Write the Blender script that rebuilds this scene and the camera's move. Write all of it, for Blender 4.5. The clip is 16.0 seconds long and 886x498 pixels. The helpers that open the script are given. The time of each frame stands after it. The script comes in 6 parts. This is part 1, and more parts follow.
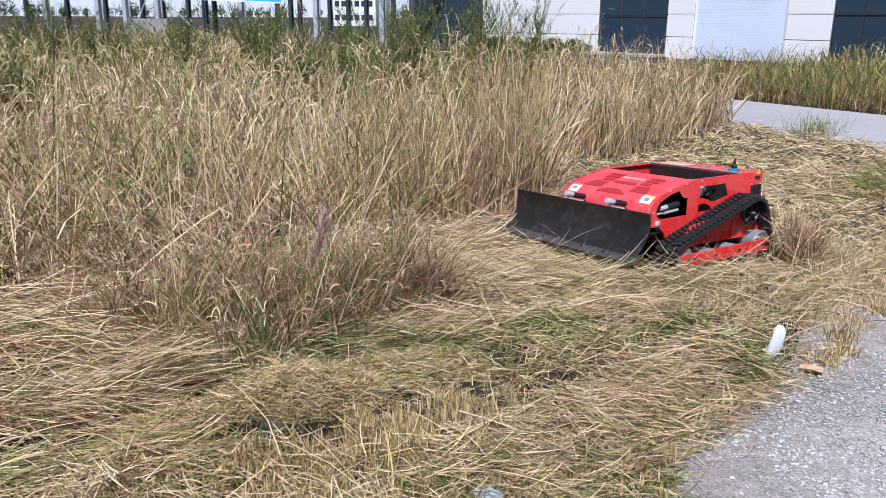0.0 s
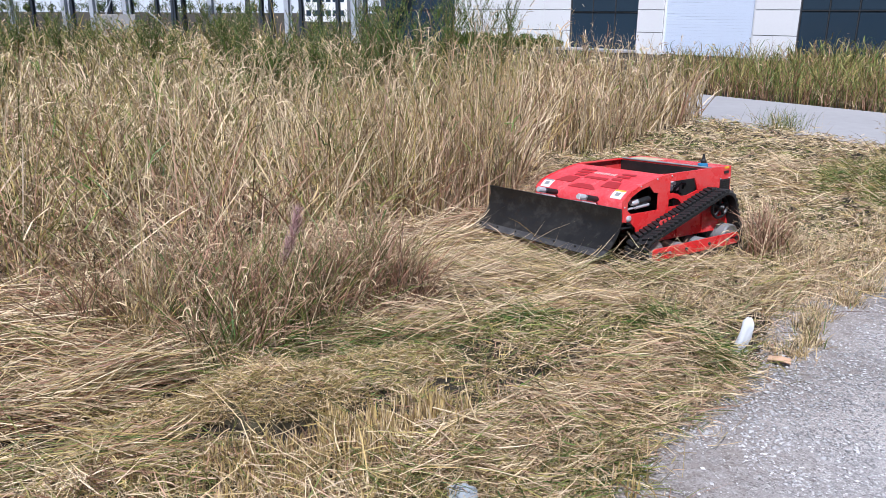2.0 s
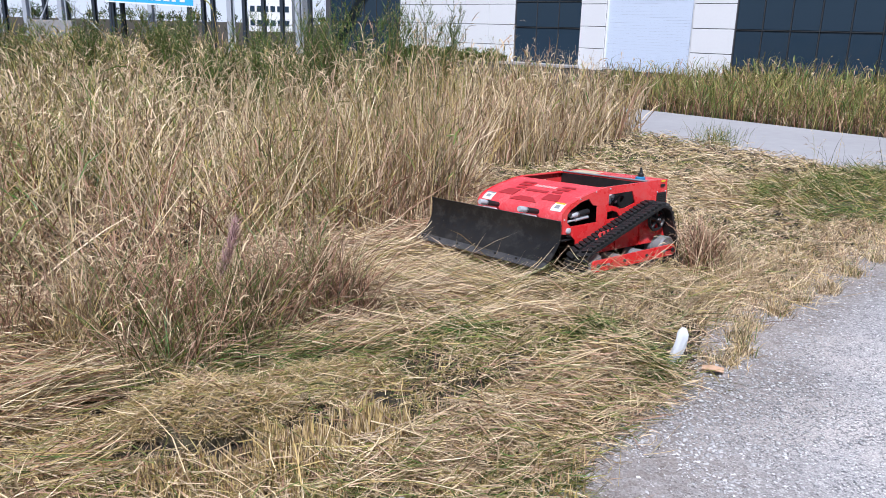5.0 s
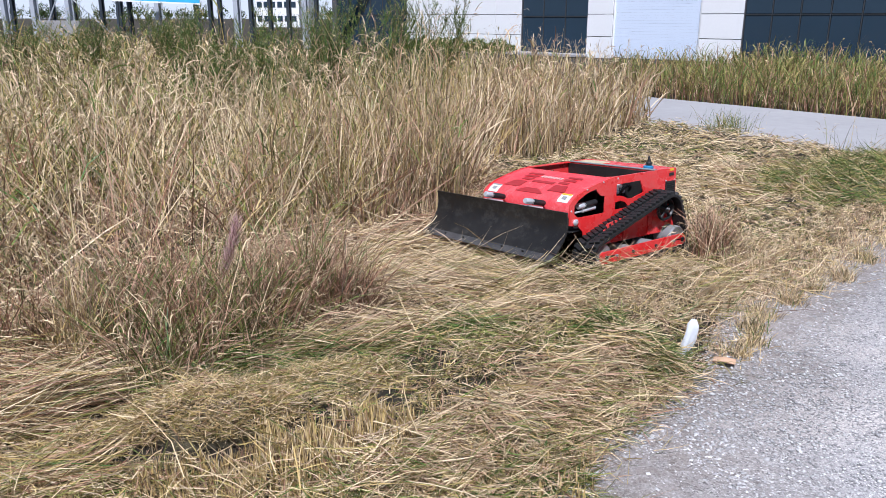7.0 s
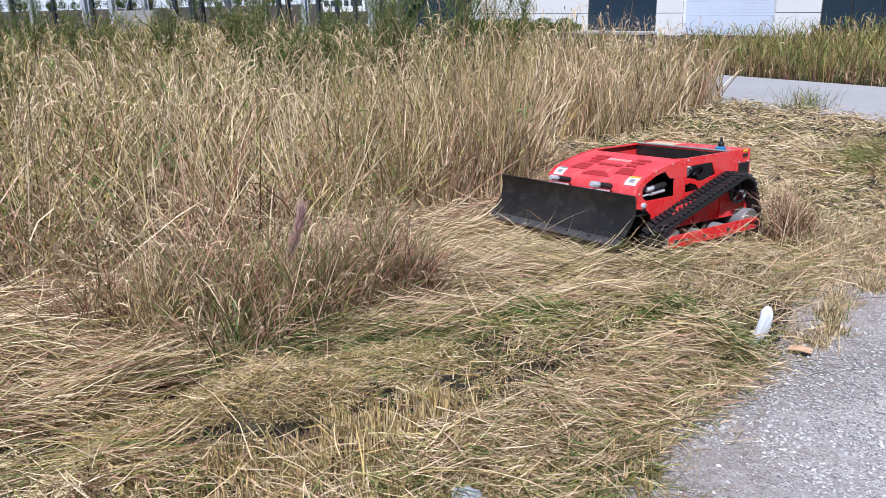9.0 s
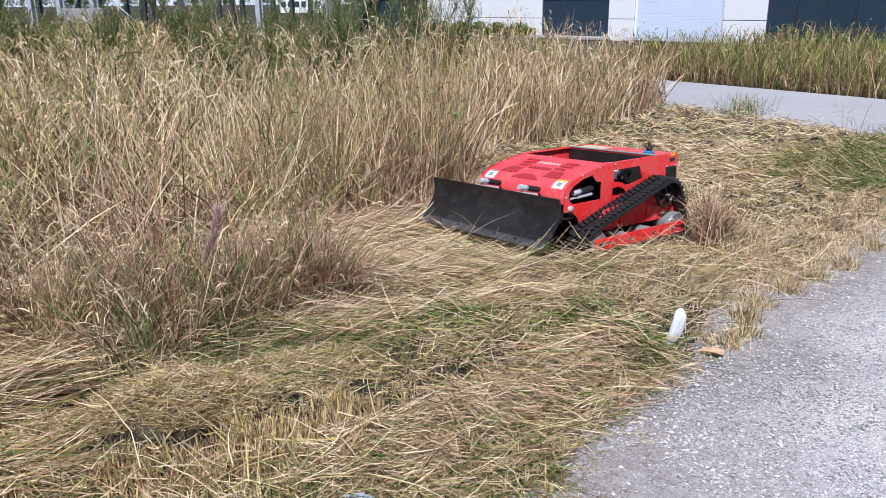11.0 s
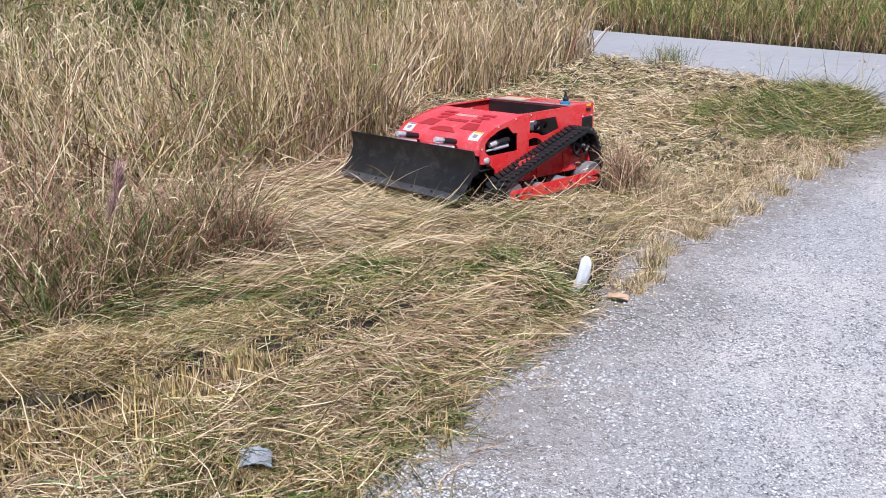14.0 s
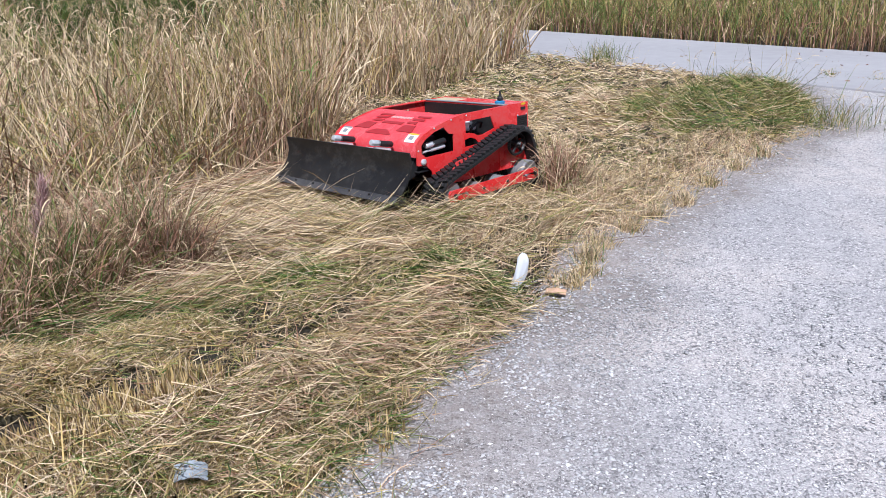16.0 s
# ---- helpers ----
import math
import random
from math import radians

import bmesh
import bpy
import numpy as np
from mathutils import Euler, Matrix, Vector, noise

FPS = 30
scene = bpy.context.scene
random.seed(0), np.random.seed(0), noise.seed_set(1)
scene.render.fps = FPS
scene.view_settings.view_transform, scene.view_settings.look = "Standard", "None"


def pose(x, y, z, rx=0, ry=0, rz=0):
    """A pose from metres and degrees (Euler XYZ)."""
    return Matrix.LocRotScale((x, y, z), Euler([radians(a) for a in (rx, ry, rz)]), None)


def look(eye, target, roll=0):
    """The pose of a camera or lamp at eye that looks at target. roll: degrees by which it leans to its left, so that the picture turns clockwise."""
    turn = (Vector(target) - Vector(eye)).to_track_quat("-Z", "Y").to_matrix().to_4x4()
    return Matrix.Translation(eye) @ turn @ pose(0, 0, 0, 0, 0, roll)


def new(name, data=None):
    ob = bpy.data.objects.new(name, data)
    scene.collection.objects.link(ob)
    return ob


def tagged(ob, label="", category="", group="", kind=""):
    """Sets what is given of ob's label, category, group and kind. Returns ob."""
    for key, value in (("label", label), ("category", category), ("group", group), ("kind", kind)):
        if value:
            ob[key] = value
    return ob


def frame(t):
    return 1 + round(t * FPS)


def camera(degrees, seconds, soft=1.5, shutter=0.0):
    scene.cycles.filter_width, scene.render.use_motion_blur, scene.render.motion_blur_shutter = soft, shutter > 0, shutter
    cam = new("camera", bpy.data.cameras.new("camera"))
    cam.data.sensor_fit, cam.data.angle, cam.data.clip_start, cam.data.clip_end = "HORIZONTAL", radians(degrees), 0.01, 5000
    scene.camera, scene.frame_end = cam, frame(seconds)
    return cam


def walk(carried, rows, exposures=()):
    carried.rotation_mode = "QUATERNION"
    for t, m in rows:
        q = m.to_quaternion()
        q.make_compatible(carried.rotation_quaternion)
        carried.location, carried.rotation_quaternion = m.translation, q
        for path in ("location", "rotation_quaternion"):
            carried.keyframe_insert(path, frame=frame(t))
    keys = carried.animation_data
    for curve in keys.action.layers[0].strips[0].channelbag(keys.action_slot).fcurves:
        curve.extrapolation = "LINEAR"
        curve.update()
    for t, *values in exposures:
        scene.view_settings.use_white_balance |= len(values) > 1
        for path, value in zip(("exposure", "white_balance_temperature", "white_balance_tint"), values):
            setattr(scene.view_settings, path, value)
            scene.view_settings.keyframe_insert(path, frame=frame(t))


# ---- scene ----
cam = camera(59.6, 16.0, 0.5)
PATH = [
    (0, (0.107, -0.287, 1.48), (-0.165, 1.609, 0.906), 0.3),
    (0.5, (0.102, -0.282, 1.478), (-0.167, 1.615, 0.904), 0.4),
    (1, (0.11, -0.282, 1.483), (-0.151, 1.618, 0.916), 0.3),
    (1.5, (0.11, -0.281, 1.48), (-0.12, 1.623, 0.912), 0.5),
    (2, (0.114, -0.289, 1.485), (-0.092, 1.613, 0.901), 0.3),
    (2.5, (0.116, -0.29, 1.487), (-0.062, 1.613, 0.9), 0.3),
    (3, (0.122, -0.287, 1.488), (-0.023, 1.622, 0.911), 0.6),
    (3.5, (0.129, -0.286, 1.489), (0.016, 1.628, 0.922), 0.9),
    (5.8, (0.14, -0.273, 1.48), (0.075, 1.649, 0.929), 1.5),
    (6, (0.139, -0.26, 1.479), (0.057, 1.66, 0.926), 1.4),
    (6.5, (0.161, -0.245, 1.489), (0.049, 1.673, 0.936), 0.7),
    (7, (0.172, -0.224, 1.48), (0.074, 1.69, 0.908), 0.1),
    (7.5, (0.176, -0.214, 1.477), (0.068, 1.692, 0.879), -0.1),
    (8, (0.171, -0.207, 1.481), (-0.025, 1.687, 0.871), -0.5),
    (8.2, (0.165, -0.204, 1.483), (-0.078, 1.685, 0.873), -0.8),
    (10.3, (0.292, -0.184, 1.476), (0.021, 1.699, 0.859), -1.6),
    (10.5, (0.324, -0.168, 1.475), (0.072, 1.718, 0.857), -1.3),
    (11, (0.356, -0.163, 1.476), (0.195, 1.736, 0.868), -0.5),
    (11.5, (0.347, -0.188, 1.492), (0.32, 1.72, 0.892), 0.5),
    (12, (0.349, -0.216, 1.486), (0.414, 1.684, 0.864), 1.4),
    (12.5, (0.404, -0.202, 1.486), (0.475, 1.696, 0.86), 0.9),
    (13, (0.476, -0.175, 1.483), (0.535, 1.72, 0.844), 0.6),
    (13.5, (0.503, -0.166, 1.472), (0.518, 1.712, 0.784), 0.0),
    (14, (0.508, -0.168, 1.473), (0.492, 1.698, 0.753), -0.5),
    (14.5, (0.519, -0.174, 1.475), (0.508, 1.69, 0.75), -0.9),
    (15, (0.525, -0.179, 1.473), (0.532, 1.682, 0.742), -1.1),
    (15.5, (0.534, -0.176, 1.472), (0.574, 1.687, 0.745), -1.3),
    (16, (0.554, -0.17, 1.468), (0.672, 1.694, 0.752), -1.3),
]
walk(cam, [(t, look(eye, target, roll)) for t, eye, target, roll in PATH], exposures=[(0, 0.27, 5650, 15.5), (16, 0.27, 5650, 15)])

# ---------------------------------------------------------------- light
world = bpy.data.worlds.new("hazy_sky")
scene.world = world
world.use_nodes = True
wn = world.node_tree
wn.nodes.clear()
sky = wn.nodes.new("ShaderNodeTexSky")
sky.sky_type = "NISHITA"
sky.sun_disc = False
sky.sun_elevation = radians(56)
sky.sun_rotation = radians(184)
sky.air_density = 1.0
sky.dust_density = 0.8
sky.ozone_density = 1.0
soft_sky = wn.nodes.new("ShaderNodeHueSaturation")
soft_sky.inputs["Saturation"].default_value = 0.7
bg = wn.nodes.new("ShaderNodeBackground")
bg.inputs["Strength"].default_value = 0.042
wout = wn.nodes.new("ShaderNodeOutputWorld")
wn.links.new(sky.outputs["Color"], soft_sky.inputs["Color"])
wn.links.new(soft_sky.outputs["Color"], bg.inputs["Color"])
wn.links.new(bg.outputs["Background"], wout.inputs["Surface"])

sun_data = bpy.data.lights.new("sun", "SUN")
sun_data.energy = 5.0
sun_data.angle = radians(1.5)
sun_data.color = (1.0, 0.97, 0.92)
sun = new("sun", sun_data)
SUN_AZ, SUN_EL = radians(184), radians(56)
sun_way = Vector((math.sin(SUN_AZ) * math.cos(SUN_EL), math.cos(SUN_AZ) * math.cos(SUN_EL), math.sin(SUN_EL)))
sun.matrix_world = Matrix.Translation((0, 0, 30)) @ sun_way.to_track_quat("Z", "Y").to_matrix().to_4x4()

# ---------------------------------------------------------------- materials


class Mat:
    """A node material with short ways to add nodes."""

    def __init__(self, name, rough=0.6, metal=0.0, color=(0.5, 0.5, 0.5), spec=0.5):
        self.m = bpy.data.materials.new(name)
        self.m.use_nodes = True
        self.t = self.m.node_tree
        self.b = self.t.nodes["Principled BSDF"]
        self.b.inputs["Roughness"].default_value = rough
        self.b.inputs["Metallic"].default_value = metal
        self.b.inputs["Base Color"].default_value = (*color, 1)
        self.b.inputs["Specular IOR Level"].default_value = spec
        self.co = None

    def n(self, kind, **values):
        node = self.t.nodes.new(kind)
        for k, v in values.items():
            node.inputs[k.replace("_", " ")].default_value = v
        return node

    def link(self, a, b):
        self.t.links.new(a, b)

    def coord(self):
        if self.co is None:
            self.co = self.n("ShaderNodeTexCoord")
        return self.co.outputs["Object"]

    def noise(self, scale, detail=4.0, rough=0.6):
        x = self.n("ShaderNodeTexNoise", Scale=scale, Detail=detail, Roughness=rough)
        self.link(self.coord(), x.inputs["Vector"])
        return x.outputs["Fac"]

    def ramp(self, fac, stops):
        r = self.n("ShaderNodeValToRGB")
        e = r.color_ramp.elements
        while len(e) < len(stops):
            e.new(0.5)
        for el, (p, c) in zip(e, stops):
            el.position, el.color = p, (*c, 1)
        self.link(fac, r.inputs["Fac"])
        return r.outputs["Color"]

    def mix(self, fac, a, b, how="MIX"):
        x = self.t.nodes.new("ShaderNodeMix")
        x.data_type, x.blend_type = "RGBA", how
        for sock, v in ((x.inputs[0], fac), (x.inputs[6], a), (x.inputs[7], b)):
            if hasattr(v, "is_linked"):
                self.link(v, sock)
            elif isinstance(v, tuple):
                sock.default_value = (*v, 1)
            else:
                sock.default_value = v
        return x.outputs[2]

    def times(self, a, b):
        return self.mix(1.0, a, b, "MULTIPLY")

    def n_random(self, cells):
        x = self.n("ShaderNodeSeparateColor")
        self.link(cells.outputs["Color"], x.inputs[0])
        return x.outputs["Green"]

    def color(self, socket):
        self.link(socket, self.b.inputs["Base Color"])

    def rough(self, fac, lo, hi):
        x = self.n("ShaderNodeMapRange")
        x.inputs["To Min"].default_value, x.inputs["To Max"].default_value = lo, hi
        self.link(fac, x.inputs["Value"])
        self.link(x.outputs["Result"], self.b.inputs["Roughness"])

    def bump(self, height, strength=0.4, distance=0.01):
        x = self.n("ShaderNodeBump", Strength=strength, Distance=distance)
        self.link(height, x.inputs["Height"])
        self.link(x.outputs["Normal"], self.b.inputs["Normal"])


def painted(name, color, dust, rough=(0.25, 0.5), amount=0.35):
    """Sprayed paint with a film of dust and fine scratches; on the reds the film also carries sky sheen."""
    m = Mat(name)
    big, fine = m.noise(7, 5), m.noise(60, 6, 0.7)
    d = m.ramp(m.mix(0.5, big, fine), [(0.45, (0, 0, 0)), (0.75, (amount,) * 3)])
    m.color(m.mix(d, color, dust))
    m.rough(big, *rough)
    m.bump(fine, 0.06, 0.002)
    return m.m


# pink film on both reds: pale sky reflection painted in, strongest on the hood
RED = painted("red_paint", (0.72, 0.026, 0.026), (0.62, 0.27, 0.24), (0.20, 0.36), 0.4)
HOOD_RED = painted("sky_sheen_red_paint", (0.76, 0.060, 0.072), (0.72, 0.26, 0.26), (0.20, 0.32), 0.45)
RED_VENT = painted("dark_red_mesh", (0.36, 0.02, 0.026), (0.36, 0.11, 0.11), (0.5, 0.7), 0.3)
BLACK_PAINT = painted("black_paint", (0.012, 0.012, 0.013), (0.08, 0.075, 0.065), (0.35, 0.6), 0.4)
BLACK_PLASTIC = painted("black_plastic", (0.014, 0.014, 0.015), (0.05, 0.045, 0.04), (0.4, 0.6), 0.25)
STEEL = painted("bare_steel", (0.72, 0.73, 0.75), (0.42, 0.40, 0.37), (0.22, 0.40), 0.35)
for mm in (STEEL,):
    mm.node_tree.nodes["Principled BSDF"].inputs["Metallic"].default_value = 0.5
ZINC = painted("grey_wheel", (0.20, 0.20, 0.205), (0.20, 0.18, 0.15), (0.4, 0.6), 0.5)
RUBBER = painted("track_rubber", (0.010, 0.010, 0.011), (0.05, 0.045, 0.038), (0.45, 0.75), 0.3)
BLUE_PLASTIC = painted("blue_plastic", (0.03, 0.2, 0.38), (0.1, 0.2, 0.3), (0.35, 0.5), 0.1)
YELLOW = painted("yellow_sticker", (0.8, 0.5, 0.02), (0.5, 0.4, 0.2), (0.4, 0.5), 0.1)
CREAM = painted("cream_glare_sticker", (0.62, 0.52, 0.33), (0.5, 0.42, 0.3), (0.35, 0.5), 0.3)
WHITE_STICKER = painted("white_sticker", (0.75, 0.75, 0.73), (0.5, 0.48, 0.4), (0.4, 0.5), 0.2)
GREY_PRINT = painted("grey_print", (0.25, 0.25, 0.26), (0.3, 0.3, 0.3), (0.5, 0.6), 0.2)


def blade_steel():
    m = Mat("worn_black_steel")
    a, b, c = m.noise(3, 5), m.noise(35, 6, 0.7), m.noise(11, 8, 0.75)
    wear = m.ramp(c, [(0.5, (0, 0, 0)), (0.72, (0.8, 0.8, 0.8))])
    m.color(m.mix(wear, m.ramp(a, [(0.3, (0.009, 0.009, 0.010)), (0.7, (0.026, 0.025, 0.024))]), (0.07, 0.066, 0.06)))
    m.rough(b, 0.30, 0.55)
    m.b.inputs["Metallic"].default_value = 0.2
    m.bump(b, 0.15, 0.002)
    return m.m


BLADE = blade_steel()


def plant(name, gloss=0.55, through_light=0.3):
    """Blades and stalks: the tone of each one runs from deep green by straw to red-brown."""
    m = Mat(name, gloss, spec=0.3)
    at = m.n("ShaderNodeAttribute")
    at.attribute_name = "tone"
    c = m.ramp(at.outputs["Fac"], [
        (0.0, (0.020, 0.050, 0.016)), (0.18, (0.070, 0.175, 0.030)), (0.36, (0.32, 0.32, 0.09)),
        (0.54, (0.60, 0.435, 0.175)), (0.70, (0.88, 0.715, 0.48)), (0.84, (0.56, 0.345, 0.235)), (0.92, (0.36, 0.18, 0.11)), (1.0, (0.13, 0.07, 0.055))])
    streak = m.noise(45, 3)
    c = m.mix(m.ramp(streak, [(0.3, (0, 0, 0)), (0.7, (0.35,) * 3)]), c, m.mix(0.5, c, (0.22, 0.13, 0.06)))
    # old and fresh blades lie side by side
    geo = m.n("ShaderNodeNewGeometry")
    c = m.mix(m.ramp(geo.outputs["Random Per Island"], [(0.0, (0.96,) * 3), (0.28, (0.70,) * 3), (0.54, (0.0,) * 3)]), c, m.mix(0.75, c, (0.05, 0.024, 0.008)))
    m.color(c)
    tr = m.n("ShaderNodeBsdfTranslucent")
    m.link(c, tr.inputs["Color"])
    mx = m.n("ShaderNodeMixShader")
    mx.inputs[0].default_value = through_light
    m.link(m.b.outputs[0], mx.inputs[1])
    m.link(tr.outputs[0], mx.inputs[2])
    m.link(mx.outputs[0], m.t.nodes["Material Output"].inputs["Surface"])
    return m.m


GRASS = plant("grass", 0.5, 0.10)


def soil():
    m = Mat("shaded_thatch_and_soil", 0.95)
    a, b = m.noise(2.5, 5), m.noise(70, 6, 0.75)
    # soil tones taken down towards black: shade between the strands is painted in
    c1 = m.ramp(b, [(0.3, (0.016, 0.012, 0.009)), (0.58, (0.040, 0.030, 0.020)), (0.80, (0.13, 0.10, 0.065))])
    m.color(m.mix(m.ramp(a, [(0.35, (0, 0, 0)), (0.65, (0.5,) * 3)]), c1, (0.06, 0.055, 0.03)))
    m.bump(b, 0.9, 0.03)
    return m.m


def gravel():
    """Worn concrete with its pebbles showing, dust between them."""
    m = Mat("pebbled_concrete", 0.9)
    a, b, f = m.noise(0.9, 5), m.noise(7, 5, 0.65), m.noise(160, 4, 0.7)
    warp = m.n("ShaderNodeVectorMath")
    warp.operation = "MULTIPLY_ADD"
    nz = m.n("ShaderNodeTexNoise", Scale=30.0)
    m.link(m.coord(), nz.inputs["Vector"])
    m.link(nz.outputs["Color"], warp.inputs[0])
    warp.inputs[1].default_value = (0.03, 0.03, 0.03)
    m.link(m.coord(), warp.inputs[2])
    v = m.n("ShaderNodeTexVoronoi", Scale=105.0)
    m.link(warp.outputs[0], v.inputs["Vector"])
    pick = m.n("ShaderNodeSeparateColor")
    m.link(v.outputs["Color"], pick.inputs[0])
    stone = m.ramp(pick.outputs["Red"], [(0.0, (0.10, 0.10, 0.105)), (0.25, (0.22, 0.215, 0.22)), (0.5, (0.40, 0.39, 0.39)), (0.75, (0.66, 0.64, 0.62)), (1.0, (0.82, 0.80, 0.78))])
    # broken stones lie close in a dusty matrix, barer in worn patches
    round_ = m.ramp(v.outputs["Distance"], [(0.38, (1, 1, 1)), (0.56, (0, 0, 0))])
    shown = m.ramp(m.n_random(v), [(0.60, (1, 1, 1)), (0.74, (0, 0, 0))])
    worn = m.ramp(b, [(0.40, (1, 1, 1)), (0.62, (0.1,) * 3)])
    some = m.times(m.times(round_, m.mix(worn, shown, (1, 1, 1))), m.ramp(b, [(0.45, (1, 1, 1)), (0.72, (0.45,) * 3)]))
    dust = m.ramp(a, [(0.3, (0.49, 0.475, 0.48)), (0.46, (0.60, 0.57, 0.56)), (0.58, (0.73, 0.665, 0.62)), (0.75, (0.53, 0.51, 0.515))])
    dust = m.mix(m.ramp(f, [(0.38, (0, 0, 0)), (0.66, (0.85,) * 3)]), dust, (0.22, 0.21, 0.215))
    # dark joints round the stones
    ring = m.ramp(v.outputs["Distance"], [(0.40, (0, 0, 0)), (0.52, (0.65,) * 3), (0.66, (0, 0, 0))])
    dust = m.mix(m.times(ring, worn), dust, (0.13, 0.125, 0.125))
    c = m.mix(some, dust, stone)
    gap = some
    # soil washed in along the grass
    at = m.n("ShaderNodeAttribute")
    at.attribute_name = "washed_soil"
    patch = m.n("ShaderNodeMath")
    patch.operation = "MULTIPLY"
    m.link(at.outputs["Fac"], patch.inputs[0])
    m.link(m.ramp(m.noise(22, 5, 0.7), [(0.36, (0.5,) * 3), (0.56, (1, 1, 1))]), patch.inputs[1])
    m.color(m.mix(patch.outputs[0], c, m.mix(0.3, (0.185, 0.15, 0.125), c)))
    m.bump(m.mix(0.3, gap, f), 0.7, 0.008)
    return m.m


def concrete(name, lo, hi, scale=1.0):
    m = Mat(name, 0.88)
    a, b, f = m.noise(0.5 * scale, 5), m.noise(5 * scale, 6, 0.7), m.noise(90 * scale, 4)
    c = m.ramp(m.mix(0.5, a, b), [(0.3, lo), (0.7, hi)])
    m.color(m.mix(m.ramp(f, [(0.4, (0, 0, 0)), (0.75, (0.3,) * 3)]), c, (0.3, 0.29, 0.27)))
    m.bump(f, 0.25, 0.004)
    return m.m


def metal_panel(name, color, rough=0.35):
    m = Mat(name, rough)
    a, b = m.noise(0.6, 4), m.noise(14, 5)
    m.color(m.mix(m.ramp(m.mix(0.4, a, b), [(0.4, (0, 0, 0)), (0.7, (0.25,) * 3)]), color, tuple(x * 0.8 for x in color)))
    return m.m


def glass():
    m = Mat("tinted_glass", 0.02, color=(0.030, 0.055, 0.085), spec=0.5)
    m.b.inputs["Transmission Weight"].default_value = 0.15
    m.b.inputs["IOR"].default_value = 1.5
    w = m.noise(0.7, 2)
    m.bump(w, 0.04, 0.02)
    return m.m


SOIL, GRAVEL = soil(), gravel()
THATCH = concrete("shaded_thatch", (0.04, 0.033, 0.016), (0.13, 0.105, 0.05), 30)
CONCRETE = concrete("pale_concrete", (0.30, 0.295, 0.305), (0.40, 0.395, 0.405))
PLINTH = concrete("grey_plinth", (0.2, 0.2, 0.2), (0.36, 0.35, 0.34))
PANEL = metal_panel("white_panel", (0.86, 0.86, 0.87))
SHUTTER = metal_panel("pale_blue_shutter", (0.70, 0.78, 0.92), 0.4)
JOINT = metal_panel("dark_joint", (0.10, 0.10, 0.11), 0.6)
ALU = metal_panel("dark_aluminium", (0.05, 0.055, 0.06), 0.35)
COLUMN_GREY = metal_panel("grey_column_paint", (0.42, 0.45, 0.50), 0.5)
COLUMN_DARK = metal_panel("dark_column_paint", (0.035, 0.045, 0.06), 0.5)
SIGN_BLUE = metal_panel("sky_blue_board", (0.06, 0.42, 0.72), 0.5)
SIGN_WHITE = metal_panel("white_print", (0.8, 0.8, 0.8), 0.5)
ROOM = metal_panel("dark_room_shade", (0.10, 0.11, 0.12), 0.8)
GLASS = glass()
PLUME = painted("purple_plume", (0.52, 0.33, 0.31), (0.66, 0.50, 0.46), (0.7, 0.9), 0.7)


def pebble():
    m = Mat("pebbles", 0.8)
    g = m.n("ShaderNodeNewGeometry")
    m.color(m.ramp(g.outputs["Random Per Island"], [(0.0, (0.26, 0.25, 0.25)), (0.4, (0.43, 0.42, 0.42)), (0.8, (0.58, 0.565, 0.56)), (1.0, (0.76, 0.75, 0.74))]))
    return m.m


PEBBLE = pebble()
FADED = painted("faded_print", (0.72, 0.38, 0.36), (0.7, 0.5, 0.48), (0.3, 0.5), 0.5)
EDGE_STEEL = painted("scraped_steel", (0.045, 0.045, 0.048), (0.20, 0.19, 0.175), (0.35, 0.55), 0.5)
BAG = concrete("white_film", (0.60, 0.63, 0.67), (0.76, 0.78, 0.81), 6)
CARD = concrete("orange_card", (0.48, 0.29, 0.17), (0.60, 0.40, 0.27), 10)
HAZE = bpy.data.materials.new("horizon_haze")
HAZE.use_nodes = True
HAZE.node_tree.nodes.clear()
glow = HAZE.node_tree.nodes.new("ShaderNodeEmission")
glow.inputs["Color"].default_value = (0.66, 0.70, 0.75, 1)
haze_out = HAZE.node_tree.nodes.new("ShaderNodeOutputMaterial")
HAZE.node_tree.links.new(glow.outputs[0], haze_out.inputs[0])
SHEET_GREY = concrete("grey_sheet", (0.27, 0.31, 0.345), (0.36, 0.40, 0.435), 4)

# ---------------------------------------------------------------- helpers for shapes


def link_mesh(name, me, material, parent=None, label=""):
    me.materials.append(material)
    ob = new(name, me)
    if parent is not None:
        ob.parent = parent
    if label:
        ob["label"] = label
    return ob


def part(name, bm, material, parent=None, label="", smooth=False):
    """One mesh object from a bmesh, under a thing or a part."""
    bmesh.ops.recalc_face_normals(bm, faces=bm.faces)
    me = bpy.data.meshes.new(name)
    bm.to_mesh(me)
    bm.free()
    if smooth:
        for p in me.polygons:
            p.use_smooth = True
        me.set_sharp_from_angle(angle=radians(35))
    return link_mesh(name, me, material, parent, label)


def thing(name, m, label, category, group="", kind=""):
    ob = new(name)
    ob.matrix_world = m
    ob.empty_display_size = 0.1
    return tagged(ob, label, category, group, kind)


def box(bm, c, s, turn=None, bevel=0.0):
    """A box of centre c and size s, with its edges bevelled."""
    b = bmesh.new()
    bmesh.ops.create_cube(b, size=1.0)
    bmesh.ops.scale(b, vec=s, verts=b.verts)
    if bevel:
        bmesh.ops.bevel(b, geom=b.edges[:], offset=bevel, segments=2, profile=0.5, affect="EDGES")
    m = Matrix.Translation(c) @ (turn.to_4x4() if turn else Matrix.Identity(4))
    bmesh.ops.transform(b, matrix=m, verts=b.verts)
    merge(bm, b)
    return bm


